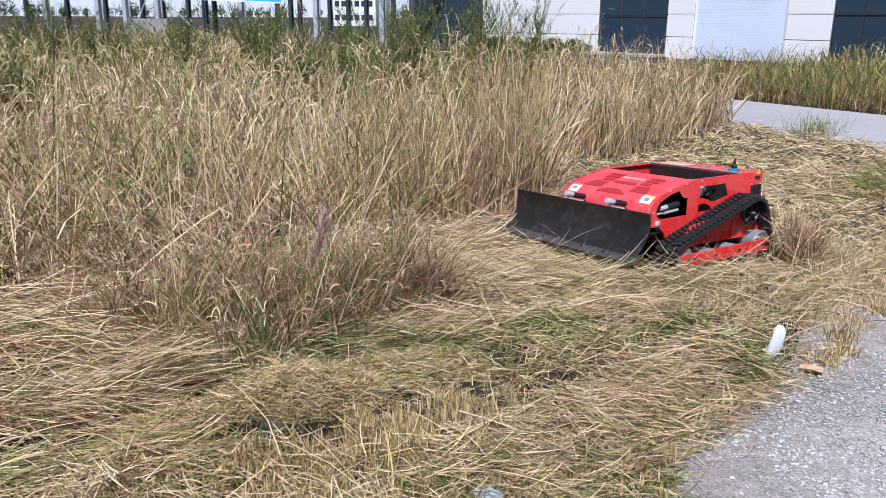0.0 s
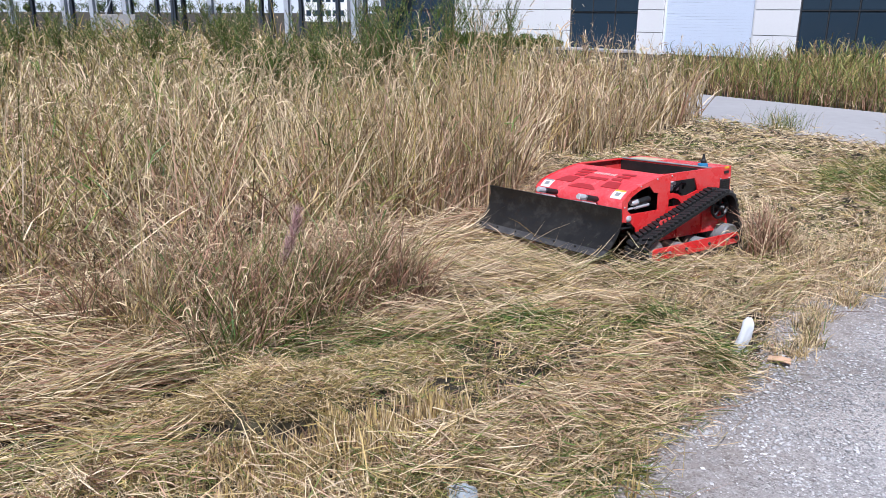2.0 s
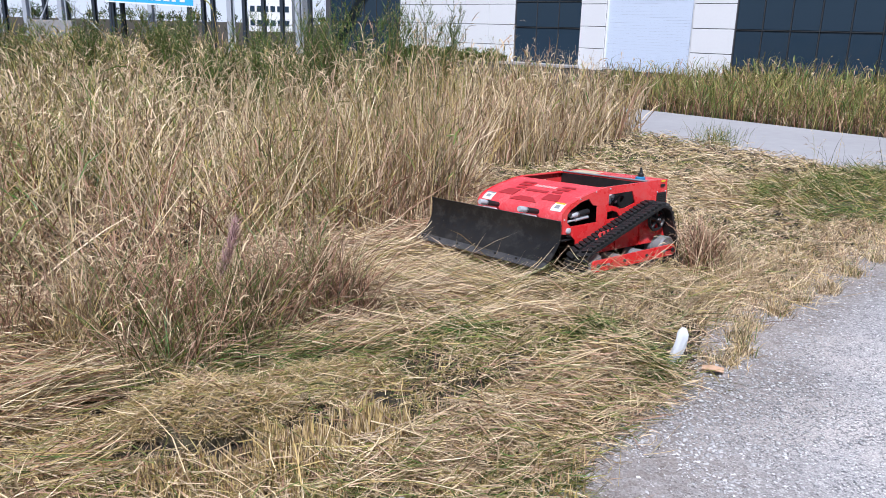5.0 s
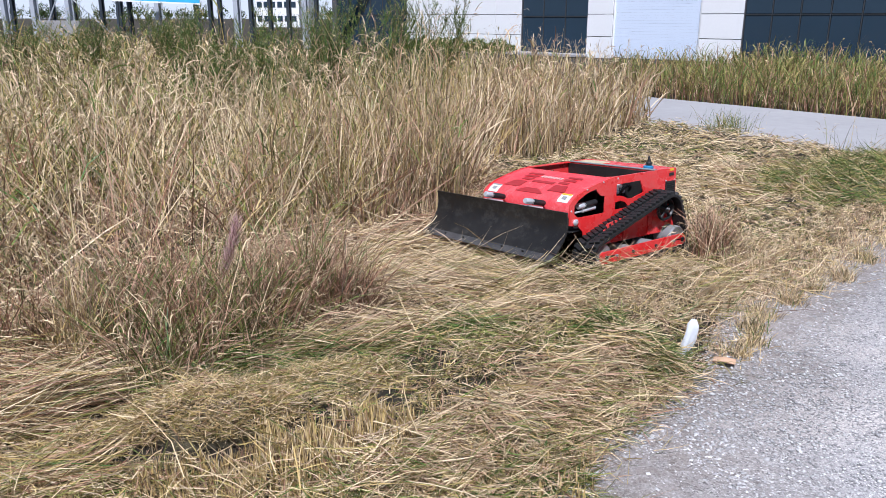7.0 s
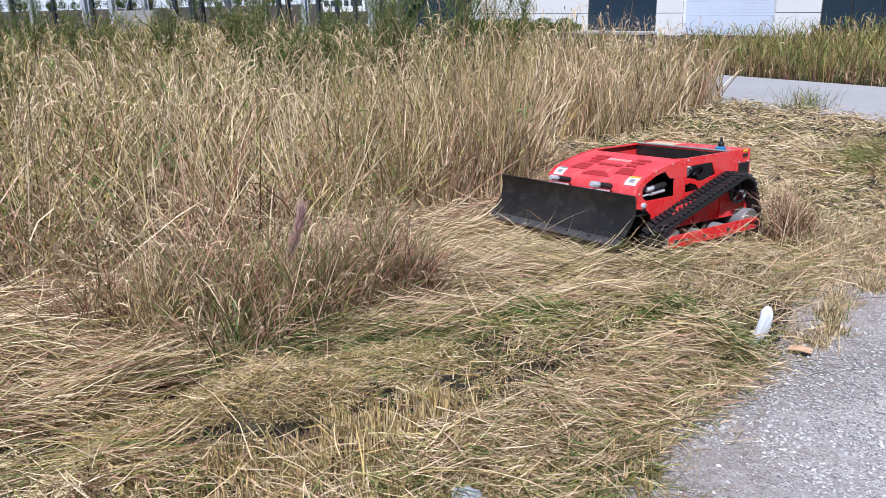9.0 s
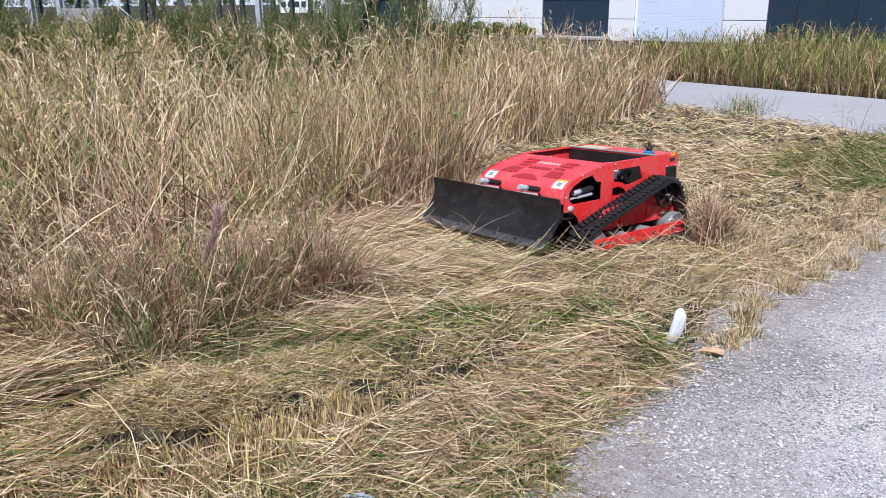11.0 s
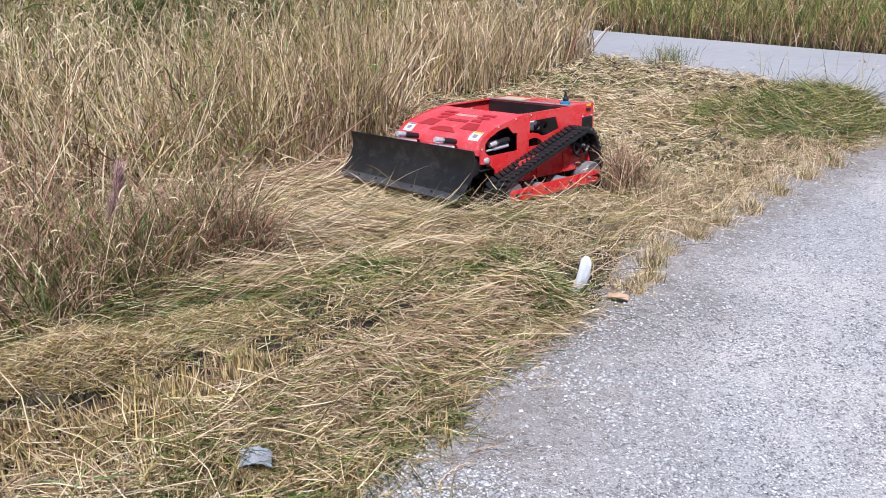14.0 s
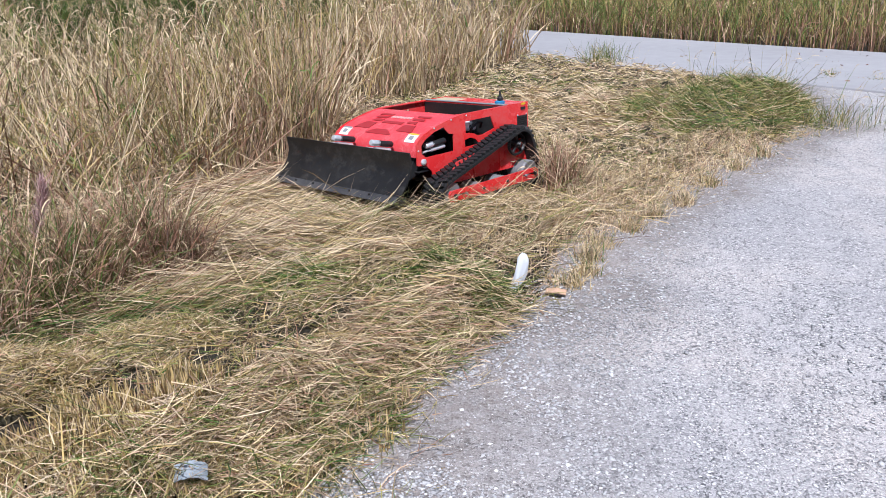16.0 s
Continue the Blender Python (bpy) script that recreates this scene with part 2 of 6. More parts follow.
def merge(bm, b):
    idx = {}
    for v in b.verts:
        idx[v] = bm.verts.new(v.co)
    for f in b.faces:
        try:
            bm.faces.new([idx[v] for v in f.verts])
        except ValueError:
            pass
    b.free()


def rod(bm, a, b, r0, r1=None, seg=12):
    """A closed round bar from a to b."""
    a, b = Vector(a), Vector(b)
    r1 = r0 if r1 is None else r1
    q = bmesh.new()
    bmesh.ops.create_cone(q, cap_ends=True, segments=seg, radius1=r0, radius2=r1, depth=(b - a).length)
    m = Matrix.Translation((a + b) / 2) @ (b - a).to_track_quat("Z", "Y").to_matrix().to_4x4()
    bmesh.ops.transform(q, matrix=m, verts=q.verts)
    merge(bm, q)
    return bm


def lathe(bm, c, profile, axis="Y", seg=24):
    """A turned solid: profile of (radius, along) about an axis through c."""
    rings = []
    for r, h in profile:
        ring = []
        for i in range(seg):
            a = 2 * math.pi * i / seg
            u, w = r * math.cos(a), r * math.sin(a)
            p = (u, h, w) if axis == "Y" else ((h, u, w) if axis == "X" else (u, w, h))
            ring.append(bm.verts.new(Vector(c) + Vector(p)))
        rings.append(ring)
    for p, q in zip(rings, rings[1:]):
        for i in range(seg):
            bm.faces.new((p[i], p[(i + 1) % seg], q[(i + 1) % seg], q[i]))
    bm.faces.new(rings[0])
    bm.faces.new(rings[-1])
    return bm


def plate(bm, outline, holes, y, thick):
    """A sheet cut out in the x-z plane at y, with holes through it."""
    b = bmesh.new()
    edges = []
    for loop in (outline, *holes):
        vs = [b.verts.new((px, y, pz)) for px, pz in loop]
        edges += [b.edges.new((vs[i], vs[(i + 1) % len(vs)])) for i in range(len(vs))]
    bmesh.ops.triangle_fill(b, use_beauty=True, use_dissolve=False, edges=edges)
    r = bmesh.ops.extrude_face_region(b, geom=b.faces[:])
    bmesh.ops.translate(b, vec=(0, thick, 0), verts=[v for v in r["geom"] if isinstance(v, bmesh.types.BMVert)])
    merge(bm, b)
    return bm


def tube(bm, pts, r, seg=8):
    for a, b in zip(pts, pts[1:]):
        rod(bm, a, b, r, r, seg)
    return bm


# ---------------------------------------------------------------- lie of the land
EDGE_Y = [-30, -3, 0.6, 1.3, 1.71, 2.01, 2.44, 2.71, 3.01, 3.44, 4.04, 4.56, 5.68, 6.0, 7.0, 7.9, 8.5, 9.3, 10.0, 11.1, 12.4, 15.0, 40]
EDGE_X = [-9, -0.9, 0.0, 0.22, 0.39, 0.52, 0.74, 1.0, 1.31, 1.58, 2.21, 2.7, 3.82, 4.35, 4.6, 4.95, 4.75, 4.5, 4.19, 3.6, 2.75, 0.45, -21.6]


def waves(x, y, f, seed, octaves=7):
    r = np.random.RandomState(seed)
    out = 0
    for i in range(octaves):
        a, p, k = r.uniform(0, 6.283), r.uniform(0, 6.283), f * r.uniform(0.6, 1.9)
        out = out + np.sin((x * np.cos(a) + y * np.sin(a)) * k + p)
    return out / octaves ** 0.5 * 0.7


def off_road(x, y):
    """Metres from the road's ragged edge, positive on the grass."""
    return (np.interp(y, EDGE_Y, EDGE_X) - x) * 0.75 + np.interp(y, [1.0, 2.8, 3.6], [0.10, 0.10, 0.03]) + 0.06 * waves(x, y, 9, 3) + 0.025 * waves(x, y, 30, 4)


def hollow(x, y):
    return (y - 1.98 - 0.30 * (x + 0.77)) / 0.065


def land(x, y):
    """Height of the ground: the road is flat, the mown strip a low mat, with heaps of cuttings."""
    g = off_road(x, y)
    up = np.clip(g / 0.55, 0, 1)
    up = up * up * (3 - 2 * up)
    near = np.clip((4.2 - y) / 1.8, 0, 1)
    h = -0.035 + up * (0.05 + 0.10 * near) * (1 + 0.25 * waves(x, y, 5, 5)) + up * 0.030 * waves(x, y, 13, 6) + up * 0.020 * waves(x, y, 30, 7)
    h = h - 0.08 * up * np.exp(-((x + 0.75) / 0.5) ** 2 - ((y - 2.58 - 0.2 * (x + 0.75)) / 0.12) ** 2)
    h = h - 0.14 * np.exp(-(((x + 0.77) / 0.22) ** 2 + hollow(x, y) ** 2))
    return h


N_WAY = (0.748, 0.663)
PATH_NEAR, PATH_FAR = 9.3, 12.6


def across(x, y):
    return x * N_WAY[0] + y * N_WAY[1]


def grid_mesh(name, xs, ys, height, material, keep=None):
    gx, gy = np.meshgrid(np.asarray(xs, float), np.asarray(ys, float))
    gz = height(gx, gy)
    nx, ny = len(xs), len(ys)
    verts = np.stack([gx, gy, gz], -1).reshape(-1, 3)
    i = np.arange((ny - 1) * nx).reshape(ny - 1, nx)[:, :-1].ravel()
    faces = np.stack([i, i + 1, i + nx + 1, i + nx], -1)
    if keep is not None:
        mid = verts[faces].mean(1)
        faces = faces[keep(mid[:, 0], mid[:, 1])]
    me = bpy.data.meshes.new(name)
    fill_mesh(me, verts, faces)
    for p in me.polygons:
        p.use_smooth = True
    return link_mesh(name, me, material)


def fill_mesh(me, verts, quads, tris=None):
    tris = np.zeros((0, 3), int) if tris is None else tris
    me.vertices.add(len(verts))
    me.vertices.foreach_set("co", np.ascontiguousarray(verts, np.float32).ravel())
    loops = np.concatenate([quads.ravel(), tris.ravel()]).astype(np.int32)
    me.loops.add(len(loops))
    me.loops.foreach_set("vertex_index", loops)
    me.polygons.add(len(quads) + len(tris))
    start = np.concatenate([np.arange(len(quads)) * 4, len(quads) * 4 + np.arange(len(tris)) * 3]).astype(np.int32)
    me.polygons.foreach_set("loop_start", start)
    me.update(calc_edges=True)


def spread(lo, hi, step, far):
    """Even steps from lo to hi, then ever longer ones out to far."""
    mid = list(np.arange(lo, hi + step / 2, step))
    out, d, s = [], 0.0, step
    while d < far:
        s *= 1.5
        d += s
        out.append(d)
    return [lo - v for v in reversed(out)] + mid + [hi + v for v in out]


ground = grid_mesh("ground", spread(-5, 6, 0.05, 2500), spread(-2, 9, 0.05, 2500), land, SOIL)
tagged(ground, "thatch and soil under the grass, darkened for the shade between strands", "ground", kind="structure")

road = grid_mesh("road", list(np.arange(-1.5, 7.6, 0.06)) + [9, 12, 18, 30, 45], [-25, -18, -12, -8, -5] + list(np.arange(-3, 9.7, 0.06)),
                 lambda x, y: 0.004 * waves(x, y, 3, 11) + 0.002 * waves(x, y, 15, 12), GRAVEL,
                 lambda x, y: (off_road(x, y) < 0.42) & (across(x, y) < PATH_NEAR + 0.15))
soil_mark = road.data.attributes.new("washed_soil", "FLOAT", "POINT")
rv = np.empty(len(road.data.vertices) * 3, np.float32)
road.data.vertices.foreach_get("co", rv)
rg = off_road(rv[0::3], rv[1::3])
soil_mark.data.foreach_set("value", np.clip(1.15 + rg / np.interp(rv[1::3], [1.5, 4.0], [0.6, 0.28]), 0, 1).astype(np.float32))
tagged(road, "worn pale grey concrete road with exposed pebbles", "road", kind="structure")


def strip(name, near, far_, a0, a1, z, thick, material):
    """A slab between two lines that run along the way, from a0 to a1 metres along it."""
    n, d = Vector((*N_WAY, 0)), Vector((N_WAY[1], -N_WAY[0], 0))
    bm = bmesh.new()
    c = n * (near + far_) / 2 + d * (a0 + a1) / 2
    box(bm, (c.x, c.y, z - thick / 2), (far_ - near, a1 - a0, thick), Matrix.Rotation(math.atan2(N_WAY[1], N_WAY[0]), 3, "Z"), 0.01)
    return part(name, bm, material)


path_slab = strip("pavement", PATH_NEAR, PATH_FAR, -45, 60, 0.022, 0.12, CONCRETE)
tagged(path_slab, "smooth pale concrete lane", "pavement", kind="structure")
apron = strip("pavement_apron", 21.0, 23.9, -12, 30, 0.06, 0.12, CONCRETE)
tagged(apron, "pale concrete apron along the building", "pavement", kind="structure")

# ---------------------------------------------------------------- the mower
MOWER_X, MOWER_Y, MOWER_TURN = 0.814, 4.843, -137.9
mower = thing("robot_mower", pose(MOWER_X, MOWER_Y, 0.004, 3.36, -1.39, MOWER_TURN) @ Matrix.Diagonal((0.983, 1.0, 0.871, 1)), "red tracked remote-control mower with black front blade on hay", "mower")


def side_outline():
    return [(0.505, 0.30), (0.505, 0.445), (0.49, 0.465), (0.45, 0.497), (0.38, 0.525), (0.30, 0.549), (0.22, 0.568), (0.15, 0.582), (0.08, 0.590),
            (-0.563, 0.590), (-0.563, 0.335), (-0.50, 0.325), (-0.465, 0.27), (-0.44, 0.14), (0.36, 0.14), (0.385, 0.24), (0.43, 0.285)]


HOLES = [
    [(0.464, 0.43), (0.43, 0.465), (0.35, 0.505), (0.268, 0.525), (0.245, 0.495), (0.222, 0.472), (0.182, 0.466), (0.182, 0.345), (0.43, 0.345), (0.465, 0.375)],
    [(0.07, 0.533), (-0.175, 0.535), (-0.21, 0.442), (-0.10, 0.415), (-0.045, 0.415), (-0.012, 0.435), (0.035, 0.448), (0.07, 0.450)],
    [(0.08, 0.405), (0.03, 0.412), (-0.02, 0.395), (-0.06, 0.352), (0.08, 0.352)],
]
HULL = [(0.505, 0.36), (0.503, 0.44), (0.488, 0.462), (0.45, 0.492), (0.38, 0.520), (0.30, 0.544), (0.22, 0.563), (0.15, 0.577), (0.11, 0.582)]

for side in (1, -1):
    bm = bmesh.new()
    plate(bm, side_outline(), HOLES, 0.372 if side > 0 else -0.380, 0.008)
    part("side_plate", bm, RED, mower)


def hood():
    bm = bmesh.new()
    rows = []
    for dz in (0.0, -0.006):
        rows.append([[bm.verts.new((x, y, z + dz)) for y in (-0.371, -0.2, 0.0, 0.2, 0.371)] for x, z in HULL])
    for layer in rows:
        for a, b in zip(layer, layer[1:]):
            for i in range(4):
                bm.faces.new((a[i], a[i + 1], b[i + 1], b[i]))
    for e in (0, -1):
        for i in range(4):
            bm.faces.new((rows[0][e][i], rows[0][e][i + 1], rows[1][e][i + 1], rows[1][e][i]))
    return bm


hood_ob = part("hood", hood(), HOOD_RED, mower, "red curved sheet hood", True)


def hull_z(x):
    xs = [p[0] for p in HULL][::-1]
    zs = [p[1] for p in HULL][::-1]
    return float(np.interp(x, xs, zs))


def hood_patch(pts, lift):
    """A thin sheet that follows the hood, from (x, y) corners, front edge first."""
    (xa, ya0, ya1), (xb, yb0, yb1) = pts
    bm = bmesh.new()
    rows = []
    for k in range(5):
        f = k / 4
        x, y0, y1 = xa + (xb - xa) * f, ya0 + (yb0 - ya0) * f, ya1 + (yb1 - ya1) * f
        rows.append([bm.verts.new((x, y0 + (y1 - y0) * j / 3, hull_z(x) + lift)) for j in range(4)])
    for a, b in zip(rows, rows[1:]):
        for i in range(3):
            bm.faces.new((a[i], a[i + 1], b[i + 1], b[i]))
    r = bmesh.ops.extrude_face_region(bm, geom=bm.faces[:])
    bmesh.ops.translate(bm, vec=(0, 0, 0.003), verts=[v for v in r["geom"] if isinstance(v, bmesh.types.BMVert)])
    return bm


for pts in (((0.468, -0.12, 0.12), (0.425, -0.05, 0.05)), ((0.428, 0.125, 0.265), (0.350, 0.125, 0.225)), ((0.428, -0.265, -0.125), (0.350, -0.225, -0.125)),
            ((0.345, -0.09, 0.09), (0.315, -0.09, 0.09)), ((0.325, 0.12, 0.20), (0.295, 0.11, 0.19)), ((0.325, -0.20, -0.12), (0.295, -0.19, -0.11)),
            ((0.275, 0.12, 0.22), (0.245, 0.11, 0.21)), ((0.275, -0.22, -0.12), (0.245, -0.21, -0.11)), ((0.225, 0.12, 0.23), (0.20, 0.11, 0.22)), ((0.225, -0.23, -0.12), (0.20, -0.22, -0.11))):
    part("vent", hood_patch(pts, 0.002), RED_VENT, hood_ob, "dark red perforated vent")
for k in range(7):
    part("print_bar", hood_patch(((0.262, -0.09 + k * 0.027, -0.09 + k * 0.027 + 0.018), (0.232, -0.09 + k * 0.027, -0.09 + k * 0.027 + 0.018)), 0.002), FADED, hood_ob, "faded pale print")
for y0 in (0.265, -0.345):
    st = part("sticker", hood_patch(((0.497, y0, y0 + 0.085), (0.445, y0, y0 + 0.085)), 0.003), WHITE_STICKER, hood_ob, "white warning sticker")
    part("sticker_band", hood_patch(((0.452, y0 + 0.004, y0 + 0.081), (0.443, y0 + 0.004, y0 + 0.081)), 0.0065), YELLOW if y0 > 0 else GREY_PRINT, hood_ob)
    part("sticker_print", hood_patch(((0.485, y0 + 0.025, y0 + 0.06), (0.464, y0 + 0.025, y0 + 0.06)), 0.0065), GREY_PRINT, hood_ob)

# hull inside the side plates
bm = bmesh.new()
block_c = [((0.1, 0, 0.25), (0.78, 0.735, 0.012)), ((-0.52, 0, 0.40), (0.012, 0.735, 0.13))]
for c, sz in block_c:
    box(bm, c, sz, None, 0.002)
box(bm, (-0.04, 0, 0.16), (0.80, 0.735, 0.03), None, 0.003)
part("chassis", bm, BLACK_PAINT, mower)
bm = bmesh.new()
box(bm, (-0.447, 0, 0.583), (0.232, 0.74, 0.012), None, 0.003)
rear = part("rear_lid", bm, RED, mower)
bm = bmesh.new()
box(bm, (-0.345, 0, 0.592), (0.035, 0.735, 0.006), None, 0.001)
part("lid_seam", bm, GREY_PRINT, rear, "dark grey strip along the lid")
# sticker in cream: the lid's pale sky glare is painted into it too
bm = bmesh.new()
box(bm, (-0.44, -0.22, 0.5905), (0.12, 0.22, 0.003), None, 0.0008)
part("lid_sticker", bm, CREAM, rear, "cream sticker patch that also paints the lid's sky glare")
bm = bmesh.new()
box(bm, (-0.33, 0, 0.47), (0.010, 0.735, 0.215), None, 0.002)
part("well_wall", bm, BLACK_PAINT, mower, "black wall of the open well")
bm = bmesh.new()
box(bm, (-0.561, 0, 0.455), (0.008, 0.735, 0.268), None, 0.002)
back = part("rear_panel", bm, RED, mower)
for k in range(9):
    bm = bmesh.new()
    box(bm, (-0.567, -0.14 + 0.0, 0.42 + k * 0.012), (0.004, 0.10, 0.005), None, 0.001)
    part("louvre", bm, RED_VENT, back)
for k, (yy, zz, mat) in enumerate(((0.02, 0.50, STEEL), (0.02, 0.43, BLACK_PLASTIC), (0.10, 0.50, BLACK_PLASTIC), (0.10, 0.43, STEEL), (0.17, 0.43, YELLOW), (0.17, 0.50, WHITE_STICKER), (0.25, 0.46, BLACK_PLASTIC))):
    bm = bmesh.new()
    lathe(bm, (-0.566, -yy, zz), [(0.014, 0.0), (0.014, -0.008), (0.009, -0.012), (0.009, -0.02)], "X", 14)
    part("knob", bm, mat, back)
bm = bmesh.new()
box(bm, (-0.585, 0, 0.25), (0.006, 0.70, 0.19), Matrix.Rotation(radians(22), 3, "Y"), 0.002)
part("discharge_flap", bm, STEEL, mower, "dusty grey steel flap")
# rim of the well
for side in (1, -1):
    bm = bmesh.new()
    box(bm, (-0.11, side * 0.362, 0.583), (0.44, 0.018, 0.010), None, 0.003)
    part("well_rim", bm, RED, mower)
bm = bmesh.new()
box(bm, (0.105, 0, 0.568), (0.012, 0.735, 0.03), None, 0.003)
part("well_lip", bm, RED, mower)

# engine in the well
engine = part("engine", box(bmesh.new(), (-0.09, 0.05, 0.36), (0.26, 0.30, 0.2), None, 0.02), BLACK_PLASTIC, mower, "black petrol engine")
bm = bmesh.new()
for k in range(7):
    box(bm, (-0.14 + k * 0.028, 0.245, 0.43), (0.008, 0.09, 0.12), None, 0.002)
part("cooling_fins", bm, BLACK_PAINT, engine)
bm = bmesh.new()
lathe(bm, (-0.06, 0.06, 0.46), [(0.085, 0), (0.09, 0.02), (0.085, 0.05), (0.04, 0.065)], "Z", 24)
part("starter_cover", bm, BLACK_PLASTIC, engine)
bm = bmesh.new()
lathe(bm, (0.03, 0.2, 0.48), [(0.04, 0), (0.042, 0.035), (0.03, 0.05)], "Z", 18)
part("filler_cap", bm, BLACK_PLASTIC, engine)
bm = bmesh.new()
tube(bm, [(-0.16, 0.30, 0.45), (-0.14, 0.33, 0.49), (-0.09, 0.34, 0.50), (-0.05, 0.33, 0.47), (-0.04, 0.30, 0.42), (-0.09, 0.28, 0.40), (-0.15, 0.29, 0.41)], 0.009)
part("hose", bm, BLACK_PLASTIC, engine, "black looped hose")
bm = bmesh.new()
tube(bm, [(-0.20, 0.15, 0.50), (-0.15, 0.16, 0.535), (-0.08, 0.16, 0.54), (-0.03, 0.12, 0.52)], 0.006)
part("fuel_line", bm, RED, engine, "red fuel line")
bm = bmesh.new()
box(bm, (0.01, 0.31, 0.485), (0.10, 0.012, 0.06), None, 0.003)
part("plate", bm, WHITE_STICKER, engine, "pale printed plate")
bm = bmesh.new()
for xx, zz in ((-0.02, 0.46), (-0.05, 0.50), (-0.08, 0.46)):
    lathe(bm, (xx, 0.30, zz), [(0.016, 0), (0.016, 0.02), (0.006, 0.025)], "Y", 10)
part("carburettor", bm, STEEL, engine)


def actuator(c, droop=0.0):
    """A linear actuator: black motor with a bright front sleeve, and its rod below."""
    a = new("actuator")
    a.parent = mower
    a["label"] = "black electric actuator with bright steel sleeve"
    a.matrix_local = Matrix.Translation(c) @ Matrix.Rotation(radians(-droop), 4, "Y")
    bm = bmesh.new()
    lathe(bm, (-0.14, 0, 0), [(0.018, 0), (0.0205, 0.004), (0.0205, 0.116), (0.018, 0.12)], "X", 20)
    part("motor", bm, BLACK_PLASTIC, a, "", True)
    bm = bmesh.new()
    lathe(bm, (-0.035, 0, 0), [(0.0205, 0), (0.0205, 0.057), (0.017, 0.062), (0.006, 0.063)], "X", 20)
    part("sleeve", bm, STEEL, a, "", True)
    bm = bmesh.new()
    lathe(bm, (-0.13, 0, -0.038), [(0.014, 0), (0.014, 0.12), (0.008, 0.122), (0.008, 0.19)], "X", 16)
    part("rod", bm, STEEL, a, "", True)


actuator((0.665, 0.19, 0.468), 14)
actuator((0.665, -0.16, 0.468), 14)
actuator((0.37, 0.345, 0.415), -4)
# black filler block: the shade under the hood is put into its colour
bm = bmesh.new()
box(bm, (0.33, 0.0, 0.36), (0.30, 0.44, 0.16), None, 0.01)
part("hood_shade_block", bm, BLACK_PAINT, mower, "black block standing in for the shade under the hood")

# side fittings
bm = bmesh.new()
box(bm, (-0.497, 0.383, 0.445), (0.105, 0.008, 0.10), None, 0.003)
grille = part("fan_grille", bm, BLACK_PLASTIC, mower)
for k in range(6):
    bm = bmesh.new()
    box(bm, (-0.497, 0.389, 0.408 + k * 0.015), (0.09, 0.004, 0.005), None, 0.001)
    part("slat", bm, BLACK_PAINT, grille)
bm = bmesh.new()
box(bm, (-0.508, 0.383, 0.547), (0.05, 0.006, 0.022), None, 0.003)
part("marker_lamp", bm, BLACK_PLASTIC, mower)
bm = bmesh.new()
box(bm, (-0.512, 0.3815, 0.580), (0.046, 0.003, 0.016), None, 0.0008)
part("sticker", bm, YELLOW, mower, "small yellow sticker")
bm = bmesh.new()
lathe(bm, (-0.39, 0.28, 0.589), [(0.034, 0), (0.034, 0.018), (0.026, 0.024)], "Z", 20)
lamp = part("signal_base", bm, BLUE_PLASTIC, mower, "blue plastic socket")
bm = bmesh.new()
lathe(bm, (-0.395, 0.28, 0.613), [(0.018, 0), (0.02, 0.02), (0.012, 0.03), (0.006, 0.07)], "Z", 14)
part("aerial", bm, BLACK_PLASTIC, lamp)
for side in (1, -1):
    for x, z in ((0.46, 0.318), (0.35, 0.53), (0.20, 0.565), (0.06, 0.575), (0.505 - 0.012, 0.40), (0.44, 0.33), (-0.545, 0.50), (-0.545, 0.39), (-0.45, 0.39), (-0.45, 0.50)):
        bm = bmesh.new()
        lathe(bm, (x, side * 0.380, z), [(0.0065, 0), (0.0065, side * 0.003), (0.004, side * 0.005)], "Y", 8)
        part("bolt", bm, STEEL, mower)

# tracks
WHEELS = [((0.385, 0.105), 0.098), ((-0.37, 0.108), 0.104), ((-0.285, 0.325), 0.113)]


def belt_line(grow, n=150):
    """The taut line round the three wheels, in even steps of its length."""
    pts = []
    for (cx, cz), r in WHEELS:
        for k in range(160):
            a = 2 * math.pi * k / 160
            pts.append((cx + (r + grow) * math.cos(a), cz + (r + grow) * math.sin(a)))
    pts = sorted(set(pts))

    def half(seq):
        out = []
        for p in seq:
            while len(out) > 1 and (out[-1][0] - out[-2][0]) * (p[1] - out[-2][1]) - (out[-1][1] - out[-2][1]) * (p[0] - out[-2][0]) <= 0:
                out.pop()
            out.append(p)
        return out[:-1]

    ring = half(pts) + half(pts[::-1])
    ring.append(ring[0])
    run = [0.0]
    for a, b in zip(ring, ring[1:]):
        run.append(run[-1] + math.dist(a, b))
    s = np.linspace(0, run[-1], n, endpoint=False)
    return np.stack([np.interp(s, run, [p[0] for p in ring]), np.interp(s, run, [p[1] for p in ring])], -1)


def lug_mesh():
    bm = bmesh.new()
    box(bm, (0, 0, 0.009), (0.028, 0.064, 0.026), Matrix.Rotation(radians(24), 3, "Z"), 0.004)
    me = bpy.data.meshes.new("lug")
    bmesh.ops.recalc_face_normals(bm, faces=bm.faces)
    bm.to_mesh(me)
    bm.free()
    me.materials.append(RUBBER)
    return me


